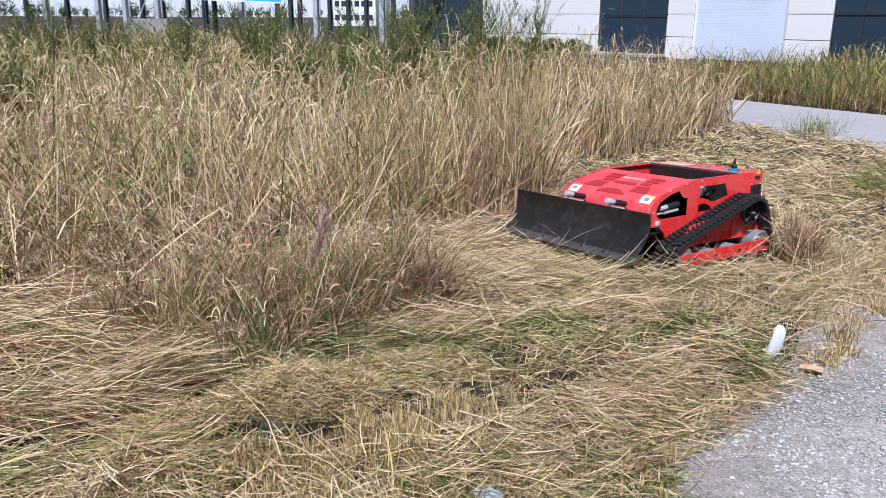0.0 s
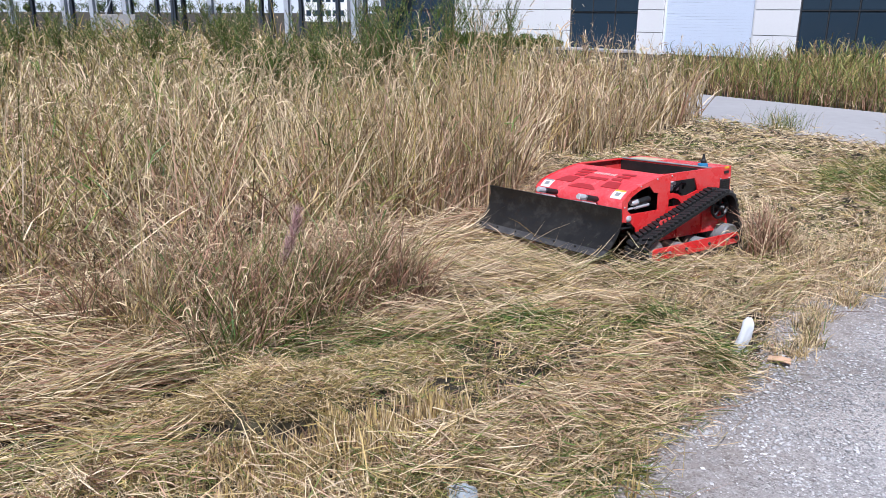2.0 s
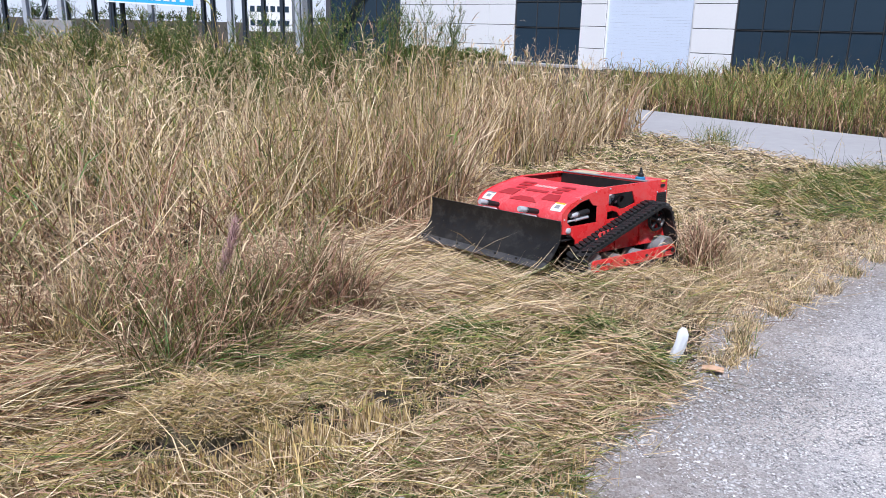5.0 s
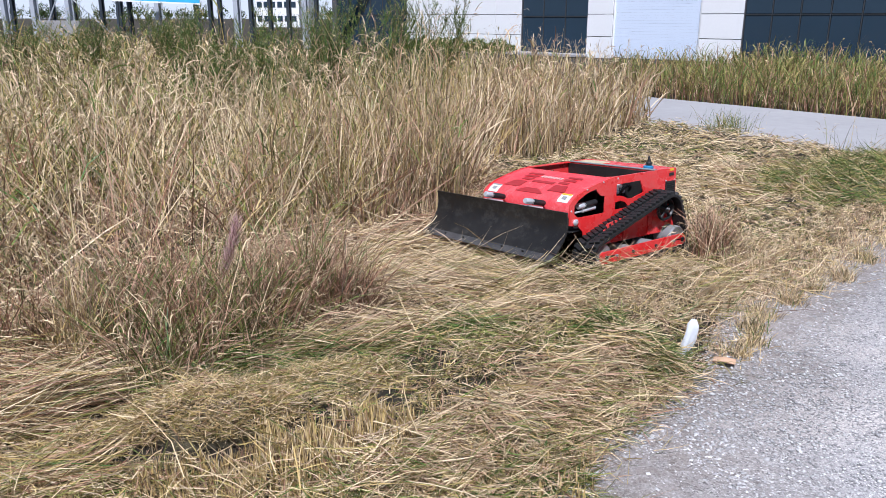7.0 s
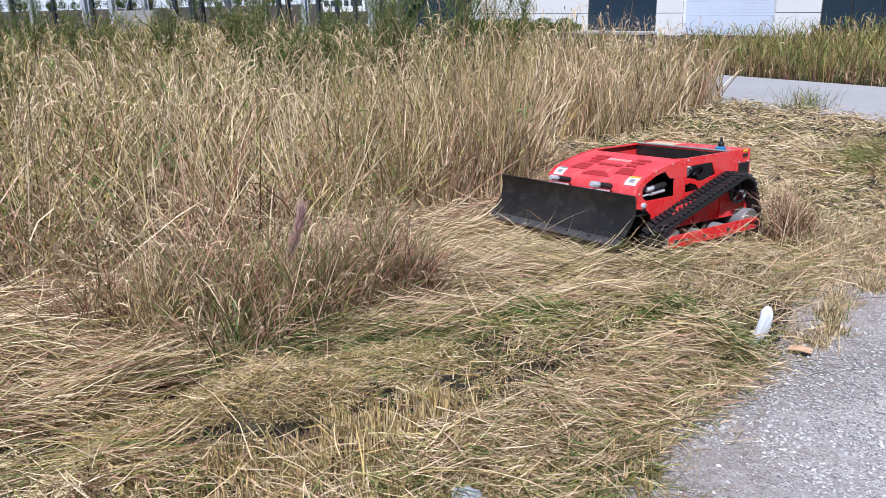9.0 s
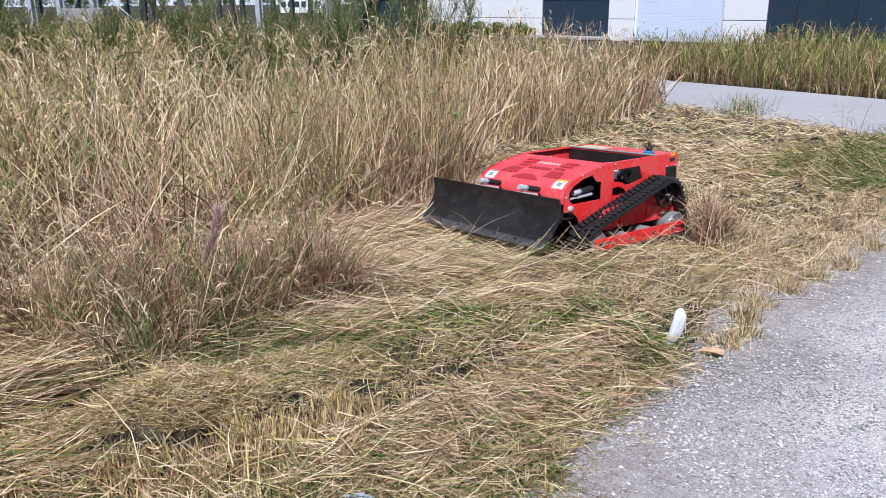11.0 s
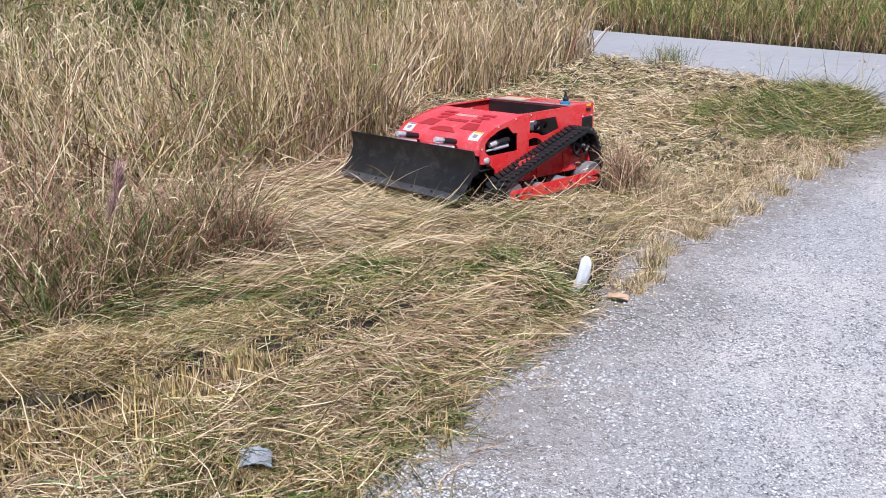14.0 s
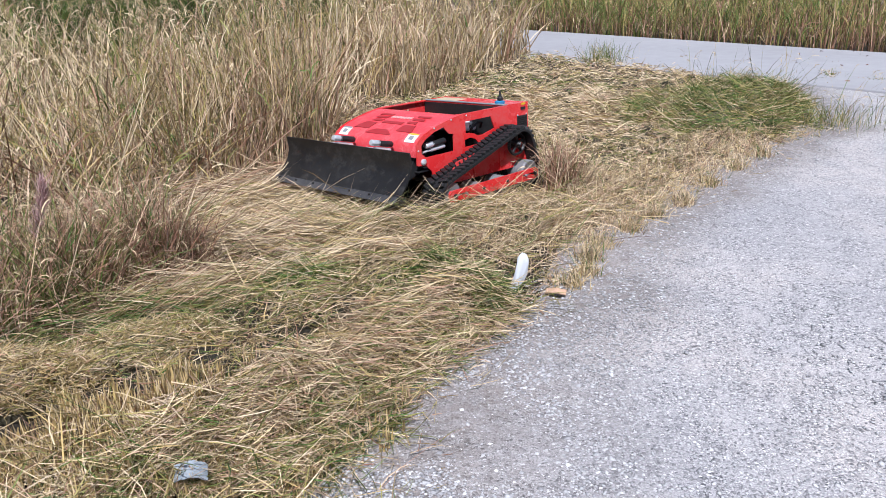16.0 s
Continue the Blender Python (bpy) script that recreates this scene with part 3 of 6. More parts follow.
LUG = lug_mesh()
for side in (1, -1):
    y0, y1 = 0.395, 0.555
    ya, yb = (y0, y1) if side > 0 else (-y1, -y0)
    outer, inner = belt_line(0.0), belt_line(-0.018)
    bm = bmesh.new()
    rings = [[bm.verts.new((p[0], yy, p[1])) for p in line] for line, yy in ((outer, ya), (outer, yb), (inner, yb), (inner, ya))]
    n = len(outer)
    for a, b in zip(rings, rings[1:] + rings[:1]):
        for i in range(n):
            bm.faces.new((a[i], a[(i + 1) % n], b[(i + 1) % n], b[i]))
    track = part("track", bm, RUBBER, mower, "dusty black rubber track", True)
    line = belt_line(0.0, 58)
    for i in range(len(line)):
        a, b = line[i - 1], line[(i + 1) % len(line)]
        ang = math.atan2(b[1] - a[1], b[0] - a[0])
        for off, mirror in ((0.042, 1), (-0.042, -1)):
            ob = new("lug", LUG)
            ob.parent = track
            shift = 0.010 if off > 0 else -0.010
            xx = Vector((math.cos(ang), 0, math.sin(ang)))
            zz = Vector((math.sin(ang), 0, -math.cos(ang)))
            yy = zz.cross(xx)
            m = Matrix((xx, yy * mirror, zz * 1.0)).transposed().to_4x4()
            ob.matrix_local = Matrix.Translation(Vector((line[i][0], (y0 + y1) / 2 * side + off, line[i][1])) + xx * shift) @ m
    for (cx, cz), r, mat, lab in ((WHEELS[0][0], 0.078, ZINC, "grey steel idler"), (WHEELS[1][0], 0.082, ZINC, "grey steel idler"),
                                  ((0.13, 0.075), 0.053, ZINC, "grey road roller"), ((-0.10, 0.075), 0.053, ZINC, "grey road roller")):
        bm = bmesh.new()
        yc = side * 0.475
        lathe(bm, (cx, yc, cz), [(0.02, -0.065), (r * 0.9, -0.065), (r, -0.055), (r, -0.012), (r * 0.82, -0.010), (r * 0.82, 0.010), (r, 0.012), (r, 0.055), (r * 0.9, 0.065), (r * 0.5, 0.06), (0.02, 0.06)], "Y", 28)
        part("idler", bm, mat, mower, lab, True)
    sp = new("sprocket")
    sp.parent = mower
    sp["label"] = "black spoked drive sprocket"
    (cx, cz), r = WHEELS[2]
    bm = bmesh.new()
    for k in range(36):
        a, b = 2 * math.pi * k / 36, 2 * math.pi * (k + 1) / 36
        rod(bm, (cx + 0.078 * math.cos(a), side * 0.50, cz + 0.078 * math.sin(a)), (cx + 0.078 * math.cos(b), side * 0.50, cz + 0.078 * math.sin(b)), 0.011, 0.011, 6)
    part("ring", bm, BLACK_PAINT, sp)
    for k in range(5):
        a = 2 * math.pi * k / 5 + 0.3
        bm = bmesh.new()
        rod(bm, (cx + 0.02 * math.cos(a), side * 0.50, cz + 0.02 * math.sin(a)), (cx + 0.078 * math.cos(a), side * 0.50, cz + 0.078 * math.sin(a)), 0.011, 0.010, 8)
        part("spoke", bm, BLACK_PAINT, sp)
    bm = bmesh.new()
    lathe(bm, (cx, side * 0.38, cz), [(0.04, 0), (0.04, side * 0.10), (0.028, side * 0.125), (0.012, side * 0.15)], "Y", 18)
    part("hub", bm, BLACK_PAINT, sp)
    bm = bmesh.new()
    lathe(bm, (cx, side * 0.50, cz), [(0.022, 0), (0.022, side * 0.014), (0.010, side * 0.018), (0.010, side * 0.03)], "Y", 16)
    part("axle_nut", bm, STEEL, sp)
    # bar that carries the rollers
    bm = bmesh.new()
    plate(bm, [(0.43, 0.055), (0.445, 0.075), (0.445, 0.12), (0.43, 0.137), (-0.39, 0.137), (-0.41, 0.115), (-0.41, 0.075), (-0.39, 0.055)],
          [[(0.40, 0.090), (0.40, 0.104), (0.27, 0.104), (0.27, 0.090)], [(-0.25, 0.090), (-0.25, 0.104), (-0.37, 0.104), (-0.37, 0.090)]],
          side * 0.575 - (0.012 if side > 0 else 0), 0.012)
    bar = part("side_bar", bm, RED, mower, "red slotted side bar")
    for x, r in ((0.395, 0.017), (0.30, 0.010), (-0.28, 0.010), (-0.375, 0.017), (0.14, 0.011), (-0.09, 0.011)):
        bm = bmesh.new()
        lathe(bm, (x, side * 0.575, 0.097), [(r, 0), (r, side * 0.008), (r * 0.6, side * 0.012)], "Y", 8)
        part("bolt", bm, BLACK_PAINT if r > 0.0105 else ZINC, bar)
    for x in (0.40, 0.13, -0.10, -0.37):
        bm = bmesh.new()
        rod(bm, (x, side * 0.40, 0.10), (x, side * 0.565, 0.10), 0.014, 0.014, 10)
        part("axle", bm, BLACK_PAINT, mower)
    # body behind the track
    bm = bmesh.new()
    plate(bm, [(0.36, 0.15), (0.25, 0.29), (-0.10, 0.345), (-0.42, 0.345), (-0.44, 0.14)], [], side * 0.462 - (0.006 if side > 0 else 0), 0.006)
    part("track_guard", bm, RED, mower)
    for x in (0.10, -0.15):
        bm = bmesh.new()
        box(bm, (x, side * 0.466, 0.22), (0.008, 0.012, 0.14), None, 0.002)
        part("rib", bm, RED, mower)


# blade
def blade_sheet():
    prof = []
    for k in range(11):
        f = k / 10
        prof.append((0.875 - 0.125 * f - 0.055 * math.sin(math.pi * f), 0.16 + 0.295 * f))
    bm = bmesh.new()
    hw = 0.57
    front = [[bm.verts.new((x, y, z)) for y in np.linspace(-hw, hw, 9)] for x, z in prof]
    rear_ = [[bm.verts.new((x - 0.010, y, z)) for y in np.linspace(-hw, hw, 9)] for x, z in prof]
    for layer in (front, rear_):
        for a, b in zip(layer, layer[1:]):
            for i in range(8):
                bm.faces.new((a[i], a[i + 1], b[i + 1], b[i]))
    for a, b in ((front[0], rear_[0]), (front[-1], rear_[-1])):
        for i in range(8):
            bm.faces.new((a[i], a[i + 1], b[i + 1], b[i]))
    for j in (0, 8):
        for k in range(10):
            bm.faces.new((front[k][j], front[k + 1][j], rear_[k + 1][j], rear_[k][j]))
    return bm


blade_thing = part("blade", blade_sheet(), BLADE, mower, "worn black curved dozer blade", True)
bm = bmesh.new()
box(bm, (0.868, 0, 0.174), (0.010, 1.14, 0.05), Matrix.Rotation(radians(-42), 3, "Y"), 0.002)
part("cutting_edge", bm, EDGE_STEEL, blade_thing, "scraped steel edge strip")
for yy in np.linspace(-0.52, 0.52, 7):
    bm = bmesh.new()
    lathe(bm, (0.866, float(yy), 0.185), [(0.008, 0), (0.008, 0.005), (0.005, 0.006)], "X", 8)
    part("bolt", bm, BLADE, blade_thing)
for side in (1, -1):
    bm = bmesh.new()
    plate(bm, [(0.47, 0.36), (0.44, 0.29), (0.40, 0.25), (0.55, 0.20), (0.70, 0.17), (0.77, 0.20), (0.725, 0.27), (0.705, 0.36), (0.685, 0.36), (0.665, 0.27), (0.58, 0.26), (0.50, 0.31)],
          [], side * 0.33 - 0.006, 0.012)
    part("arm", bm, BLACK_PAINT, mower, "black steel push arm")
    bm = bmesh.new()
    rod(bm, (0.56, side * 0.2, 0.40), (0.70, side * 0.2, 0.36), 0.010, 0.010, 10)
    part("push_rod", bm, STEEL, mower)
    bm = bmesh.new()
    lathe(bm, (0.455, side * 0.375, 0.318), [(0.022, 0), (0.022, side * 0.012), (0.012, side * 0.018)], "Y", 14)
    part("pivot", bm, STEEL, mower)
bm = bmesh.new()
box(bm, (0.52, 0, 0.30), (0.05, 0.66, 0.04), None, 0.006)
part("cross_member", bm, BLACK_PAINT, mower)
# ---------------------------------------------------------------- grass


class Sheaf:
    """Gathers many bent ribbons into one mesh."""

    def __init__(self, seed):
        self.r = np.random.RandomState(seed)
        self.v, self.q, self.t, self.tone, self.n = [], [], [], [], 0

    def add(self, p, length, width, lean, curl, turn, tone, k=3, twist=0.3, keep=0.8):
        """Ribbons from the points p: lean is the angle from upright at the foot, curl how much it grows to the tip,
        turn the compass way. Returns the points along each, and the way at its tip."""
        n = len(p)
        if n == 0:
            return np.zeros((0, k + 1, 3)), np.zeros((0, 3))
        r = self.r
        pts = [np.asarray(p, float)]
        dt = r.normal(0, twist, n)
        for i in range(k):
            s = (i + 0.5) / k
            th, ph = lean + curl * s * s * 1.5, turn + dt * s
            step = np.stack([np.sin(th) * np.cos(ph), np.sin(th) * np.sin(ph), np.cos(th)], -1) * (length / k)[:, None]
            pts.append(pts[-1] + step)
        pts = np.stack(pts, 1)
        way = pts[:, -1] - pts[:, -2]
        way /= np.linalg.norm(way, axis=1)[:, None] + 1e-9
        side = np.cross(pts[:, 1] - pts[:, 0], r.normal(0, 1, (n, 3)))
        side /= np.linalg.norm(side, axis=1)[:, None] + 1e-9
        w = np.linspace(1, keep, k)[None, :, None] * (width / 2)[:, None, None]
        left, right = pts[:, :-1] - side[:, None] * w, pts[:, :-1] + side[:, None] * w
        v = np.concatenate([np.stack([left, right], 2).reshape(n, 2 * k, 3), pts[:, -1:]], 1)
        m = 2 * k + 1
        base = self.n + np.arange(n) * m
        for i in range(k - 1):
            self.q.append(np.stack([base + 2 * i, base + 2 * i + 1, base + 2 * i + 3, base + 2 * i + 2], -1))
        self.t.append(np.stack([base + 2 * k - 2, base + 2 * k - 1, base + 2 * k], -1))
        self.v.append(v.reshape(-1, 3))
        tone = np.asarray(tone, float)
        if tone.ndim == 1:
            tone = np.repeat(tone[:, None], m, 1)
        else:
            tone = np.concatenate([np.repeat(tone[:, :k], 2, 1), tone[:, k:k + 1]], 1)
        self.tone.append(np.clip(tone, 0, 1).ravel())
        self.n += n * m
        return pts, way

    def make_later(self, p, length, width, lean, curl, turn, tone, parent):
        self.add(p, length, width, lean, curl, turn, tone, 2)
        return self.make("cutting", GRASS, parent)

    def make(self, name, material, parent=None):
        me = bpy.data.meshes.new(name)
        quads = np.concatenate(self.q) if self.q else np.zeros((0, 4), int)
        fill_mesh(me, np.concatenate(self.v), quads, np.concatenate(self.t))
        a = me.attributes.new("tone", "FLOAT", "POINT")
        a.data.foreach_set("value", np.concatenate(self.tone).astype(np.float32))
        return link_mesh(name, me, material, parent)


def inside(poly, x, y):
    hit = np.zeros(len(x), bool)
    for (x0, y0), (x1, y1) in zip(poly, poly[1:] + poly[:1]):
        if y0 != y1:
            hit ^= ((y0 > y) != (y1 > y)) & (x < (x1 - x0) * (y - y0) / (y1 - y0) + x0)
    return hit


def edge_distance(line, x, y):
    best = np.full(len(x), 1e9)
    for (x0, y0), (x1, y1) in zip(line, line[1:]):
        dx, dy = x1 - x0, y1 - y0
        k = np.clip(((x - x0) * dx + (y - y0) * dy) / (dx * dx + dy * dy), 0, 1)
        best = np.minimum(best, np.hypot(x - x0 - k * dx, y - y0 - k * dy))
    return best


def scatter(r, n, r0, r1, a0, a1, power=1.0):
    """Points in a fan about the near end of the place, thinning out with distance."""
    d = r0 * (r1 / r0) ** (r.uniform(0, 1, n) ** power)
    a = r.uniform(radians(a0), radians(a1), n)
    return 0.3 + d * np.sin(a), -0.2 + d * np.cos(a), d


# the rim of the standing grass, from the near end of the strip to the lane
RIM = [(-4.2, 2.2), (-3.0, 2.55), (-2.2, 2.95), (-1.75, 3.4), (-1.3, 4.05), (-0.95, 4.7), (-0.55, 4.98), (-0.14, 5.28), (0.03, 5.75), (0.10, 6.4), (-0.02, 7.3),
       (0.3, 7.95), (1.0, 8.2), (1.65, 9.6), (2.4, 10.9), (2.72, 11.7)]
FIELD = RIM + [(1.2, 12.6), (-8, 23), (-30, 46), (-60, 40), (-14, 4), (-5, 1.5)]


def wide(w, d):
    return np.maximum(w, d / 1369 * 1.2)


def heads(sheaf, pts, way, d, tone, count=6, size=0.1):
    """Nodding seed heads at the stalks' ends: a bristly spike that arches over."""
    r = sheaf.r
    n = len(pts)
    a, b = pts[:, -2], pts[:, -1]
    ph = np.arctan2(way[:, 1], way[:, 0])
    th = np.arccos(np.clip(way[:, 2], -1, 1))
    for i in range(count):
        s = 0.45 + 0.55 * (i + 1) / count
        p = a + (b - a) * s
        sheaf.add(p, size * r.uniform(0.3, 0.6, n), wide(r.uniform(0.0015, 0.004, n), d * 0.8), th + r.normal(0.15, 0.4, n),
                  r.uniform(0.2, 1.2, n), ph + r.normal(0, 0.8, n), tone + r.normal(0, 0.05, n), 2, keep=0.8)
    sheaf.add(b - way * 0.01, size * r.uniform(0.6, 1.2, n), wide(r.uniform(0.003, 0.006, n), d * 1.05), th + 0.25, r.uniform(0.5, 1.9, n), ph + r.normal(0, 0.3, n),
              tone, 4, keep=0.85)


def blend(r, n, shares):
    """Tones drawn from several kinds: (share, mean, spread) each; a share may vary from strand to strand."""
    w = np.stack([np.broadcast_to(np.asarray(k[0], float), (n,)) for k in shares], -1)
    w = np.cumsum(w / w.sum(1, keepdims=True), 1)
    pick = (r.uniform(0, 1, n)[:, None] > w).sum(1).clip(0, len(shares) - 1)
    mean, dev = np.array([k[1] for k in shares])[pick], np.array([k[2] for k in shares])[pick]
    return np.clip(mean + dev * r.normal(0, 1, n), 0, 1)


def standing_field():
    s = Sheaf(21)
    r = s.r
    # tussocks first, then their stalks
    x, y, d = scatter(r, 3300, 2.4, 34, -62, 24, 0.85)
    # open hollows between the tussocks
    ok = inside(FIELD, x, y) & ((waves(x, y, 2.4, 37) < 0.15) | (d > 9) | (x > -0.7) & (y > 4.7))
    cx, cy = x[ok], y[ok]
    # the dense stand at the corner of the strip, and the one by the lane
    for n, mx, my, sx, sy in ((75, -0.38, 5.75, 0.36, 0.42), (30, -0.9, 5.4, 0.3, 0.3), (130, 0.75, 9.1, 0.75, 0.75)):
        x, y = r.normal(mx, sx, n), r.normal(my, sy, n)
        ok = inside(FIELD, x, y)
        cx, cy = np.concatenate([cx, x[ok]]), np.concatenate([cy, y[ok]])
    thin = (cx < -1.1) & (cy < 5.0) & (edge_distance(RIM, cx, cy) < 0.9) & (r.uniform(0, 1, len(cx)) < 0.55)
    cx, cy = cx[~thin], cy[~thin]
    c = len(cx)
    c_tall = r.normal(1.0, 0.16, c)
    c_way = r.uniform(-math.pi, math.pi, c)
    c_lean = np.abs(r.normal(0.0, 0.22, c))
    c_green = np.clip(0.66 + 0.75 * waves(cx, cy, 1.0, 33) + r.normal(0, 0.25, c), 0, 1) * np.where((cy > 6.5) & (cx > 0.1), 0.35, 1.0)
    c_brown = np.clip(0.5 + 0.45 * waves(cx, cy, 1.3, 39) + r.normal(0, 0.3, c), 0, 1.2)
    c_rim = edge_distance(RIM, cx, cy)
    corner = np.exp(-((cx + 0.45) / 0.6) ** 2 - ((cy - 5.6) / 0.75) ** 2)
    lane = ((cx > 0.0) & (cy > 6.8)) * 1.0
    reed = np.clip(1.4 * corner + lane + np.exp(-(c_rim / 0.5) ** 2) * (cy > 5.0), 0, 1)
    lodged = np.clip((5.4 - cy) / 0.9, 0, 1) * np.clip((-0.75 - cx) / 0.3, 0, 1)
    c_green = np.clip(c_green * (1 - 0.3 * reed) * (1 - 0.6 * lodged), 0, 1)
    c_brown = np.clip(c_brown + 0.5 * corner + 0.5 * lodged + 0.4 * lane, 0, 1.5)
    c_lean = c_lean * (1 - 0.75 * reed) + lodged * np.abs(r.normal(0.45, 0.35, c))
    c_count = (r.randint(5, 26, c) * (1 + 0.15 * reed + 0.6 * lane)).astype(int)
    t = np.repeat(np.arange(c), c_count)
    n = len(t)
    x, y = cx[t] + r.normal(0, 0.06, n), cy[t] + r.normal(0, 0.06, n)
    ok = inside(FIELD, x, y)
    x, y, t = x[ok], y[ok], t[ok]
    n = len(x)
    d = np.hypot(x - 0.3, y + 0.2)
    tall = (0.80 + 0.12 * waves(x, y, 1.4, 31) + 0.40 * np.exp(-((x + 0.35) / 0.6) ** 2 - ((y - 5.9) / 0.8) ** 2) + 0.34 * np.clip((d - 9) / 8, 0, 1)) * c_tall[t]
    length = tall * r.uniform(0.5, 1.15, n)
    p = np.stack([x, y, land(x, y) - 0.02], -1)
    green = c_green[t]
    stem = blend(r, n, ((0.45, 0.66, 0.05), (0.15 + 0.6 * c_brown[t] + 1.8 * corner[t], 0.81, 0.04), (0.20 + 0.3 * reed[t] + 0.6 * lane[t], 0.59, 0.05), (0.07 + 0.16 * c_brown[t] + 0.15 * corner[t], 0.90, 0.03), (0.12 + 0.8 * green, 0.36, 0.07)))
    top = blend(r, n, ((0.45 - 0.25 * green, 0.67, 0.05), (0.25, 0.58, 0.05), (0.04 + 1.0 * green, 0.33, 0.08), (0.3 * reed[t], 0.60, 0.05), (1.2 * corner[t], 0.39, 0.06), (0.05 + 0.12 * c_brown[t], 0.80, 0.04)))
    tone = stem[:, None] + (top - stem)[:, None] * (np.linspace(0, 1, 6)[None, :] ** (1.3 + 2.0 * corner[t])[:, None])
    stiff = 1 - 0.65 * reed[t]
    lean = np.where(r.uniform(0, 1, n) < 0.65, np.abs(r.normal(0.10, 0.16, n)) + c_lean[t], r.uniform(0.15, 1.0, n)) * stiff
    turn = np.where(r.uniform(0, 1, n) < 0.55, c_way[t] + r.normal(0, 0.7, n), r.uniform(-math.pi, math.pi, n))
    pts, way = s.add(p, length, wide(r.uniform(0.002, 0.0045, n), d * r.uniform(0.6, 2.2, n) * (1 - 0.4 * reed[t])), lean, r.uniform(0.0, 1.3, n) ** 1.4 * stiff, turn, tone, 5, 0.5, keep=0.7)
    some = r.uniform(0, 1, n) < 0.60 * (1 - 0.8 * reed[t])
    heads(s, pts[some], way[some], d[some], blend(r, some.sum(), ((0.50, 0.675, 0.03), (0.3, 0.56, 0.06), (0.20, 0.81, 0.04))), 2, 0.10)
    ob = s.make("standing_stalks", GRASS)
    tagged(ob, "tall dry straw-coloured grass stalks with seed heads", "tall grass", kind="stuff")
    # leaves along the stalks
    s = Sheaf(22)
    r = s.r
    stand = reed[t]
    bare = r.uniform(0, 1, n) > 0.6 * stand
    pts, d, green, tall, stand = pts[bare], d[bare], green[bare], tall[bare], stand[bare]
    n = len(d)
    for j in range(3):
        if j:
            some = r.uniform(0, 1, n) < 0.6
            pts, d, green, tall, stand = pts[some], d[some], green[some], tall[some], stand[some]
            n = len(d)
        at = r.uniform(0.08, 0.95, n) ** 0.9
        i0 = np.minimum((at * 5).astype(int), 4)
        q = pts[np.arange(n), i0] + (pts[np.arange(n), i0 + 1] - pts[np.arange(n), i0]) * (at * 5 - i0)[:, None]
        dead = r.uniform(0, 1, n) > green * 1.5 * np.clip(at * 2.2, 0.25, 1)
        t2 = np.where(dead, blend(r, n, ((0.45 - 0.3 * stand, 0.66, 0.05), (0.30, 0.55, 0.06), (0.22 + 0.7 * stand, 0.81, 0.05))), r.normal(0.30, 0.09, n))
        s.add(q, r.uniform(0.10, 0.42, n) * (0.6 + 0.4 * tall) * (1 - 0.3 * stand), wide(r.uniform(0.003, 0.008, n), d * r.uniform(0.8, 2.1, n)), np.abs(r.normal(0.5, 0.35, n)) * (1 - 0.4 * stand),
              r.uniform(0.4, 2.4, n), r.uniform(-math.pi, math.pi, n), t2, 3, 0.8, 0.8)
    ob = s.make("standing_leaves", GRASS)
    tagged(ob, "green and dry leaf blades among standing grass", "tall grass", kind="stuff")
    # long stalks that lean across the others, and fallen ones at the rim
    s = Sheaf(23)
    r = s.r
    x, y, d = scatter(r, 60000, 2.2, 15, -60, 24)
    rim = edge_distance(RIM, x, y)
    part_in = inside(FIELD, x, y)
    corner = np.exp(-((x + 0.45) / 0.6) ** 2 - ((y - 5.6) / 0.75) ** 2)
    ok = (rim < 0.45) & part_in & (r.uniform(0, 1, len(x)) < 0.8) | part_in & (r.uniform(0, 1, len(x)) < 0.36)
    x, y, d, rim, corner = x[ok], y[ok], d[ok], rim[ok], corner[ok]
    n = len(x)
    front = np.clip((5.3 - y) / 1.2, 0, 1) * np.clip((-0.6 - x) / 0.4, 0, 1)
    ok = r.uniform(0, 1, n) > 0.45 * front
    x, y, d, corner, front = x[ok], y[ok], d[ok], corner[ok], front[ok]
    n = len(x)
    tone = blend(r, n, ((0.60 * (1 - 0.8 * corner), 0.68, 0.03), (0.2 + 0.5 * front + 0.5 * corner, 0.81, 0.04), (0.20, 0.57, 0.05), (0.35 * front, 0.90, 0.03)))
    lean = np.where(r.uniform(0, 1, n) < 0.3 + 0.6 * front, r.uniform(0.3, 1.35, n), r.uniform(0.05, 0.6, n)) * np.where(y > 6.3, 0.6, 1.0) * (1 - 0.5 * corner)
    s.add(np.stack([x, y, land(x, y) + 0.02], -1), r.uniform(0.35, 1.05, n), wide(r.uniform(0.0025, 0.005, n), d * r.uniform(1.0, 2.4, n)),
          lean, r.uniform(-0.1, 0.8, n), r.uniform(-math.pi, math.pi, n), tone, 4, 0.4)
    x, y, d = scatter(r, 1900, 3.5, 20, -55, 24)
    ok = inside(FIELD, x, y)
    x, y, d = x[ok], y[ok], d[ok]
    n = len(x)
    pts, way = s.add(np.stack([x, y, land(x, y)], -1), r.uniform(0.85, 1.2, n) + 0.45 * np.exp(-((x + 0.3) / 0.9) ** 2 - ((y - 6.2) / 1.6) ** 2), wide(r.uniform(0.003, 0.0045, n), d * 1.2), np.abs(r.normal(0.08, 0.10, n)),
                     r.uniform(0.1, 0.8, n), r.uniform(-math.pi, math.pi, n), blend(r, n, ((0.5, 0.66, 0.05), (0.3, 0.42, 0.06), (0.2, 0.83, 0.04))), 5)
    heads(s, pts, way, d, r.normal(0.69, 0.04, n), 6, 0.15)
    ob = s.make("leaning_stalks", GRASS)
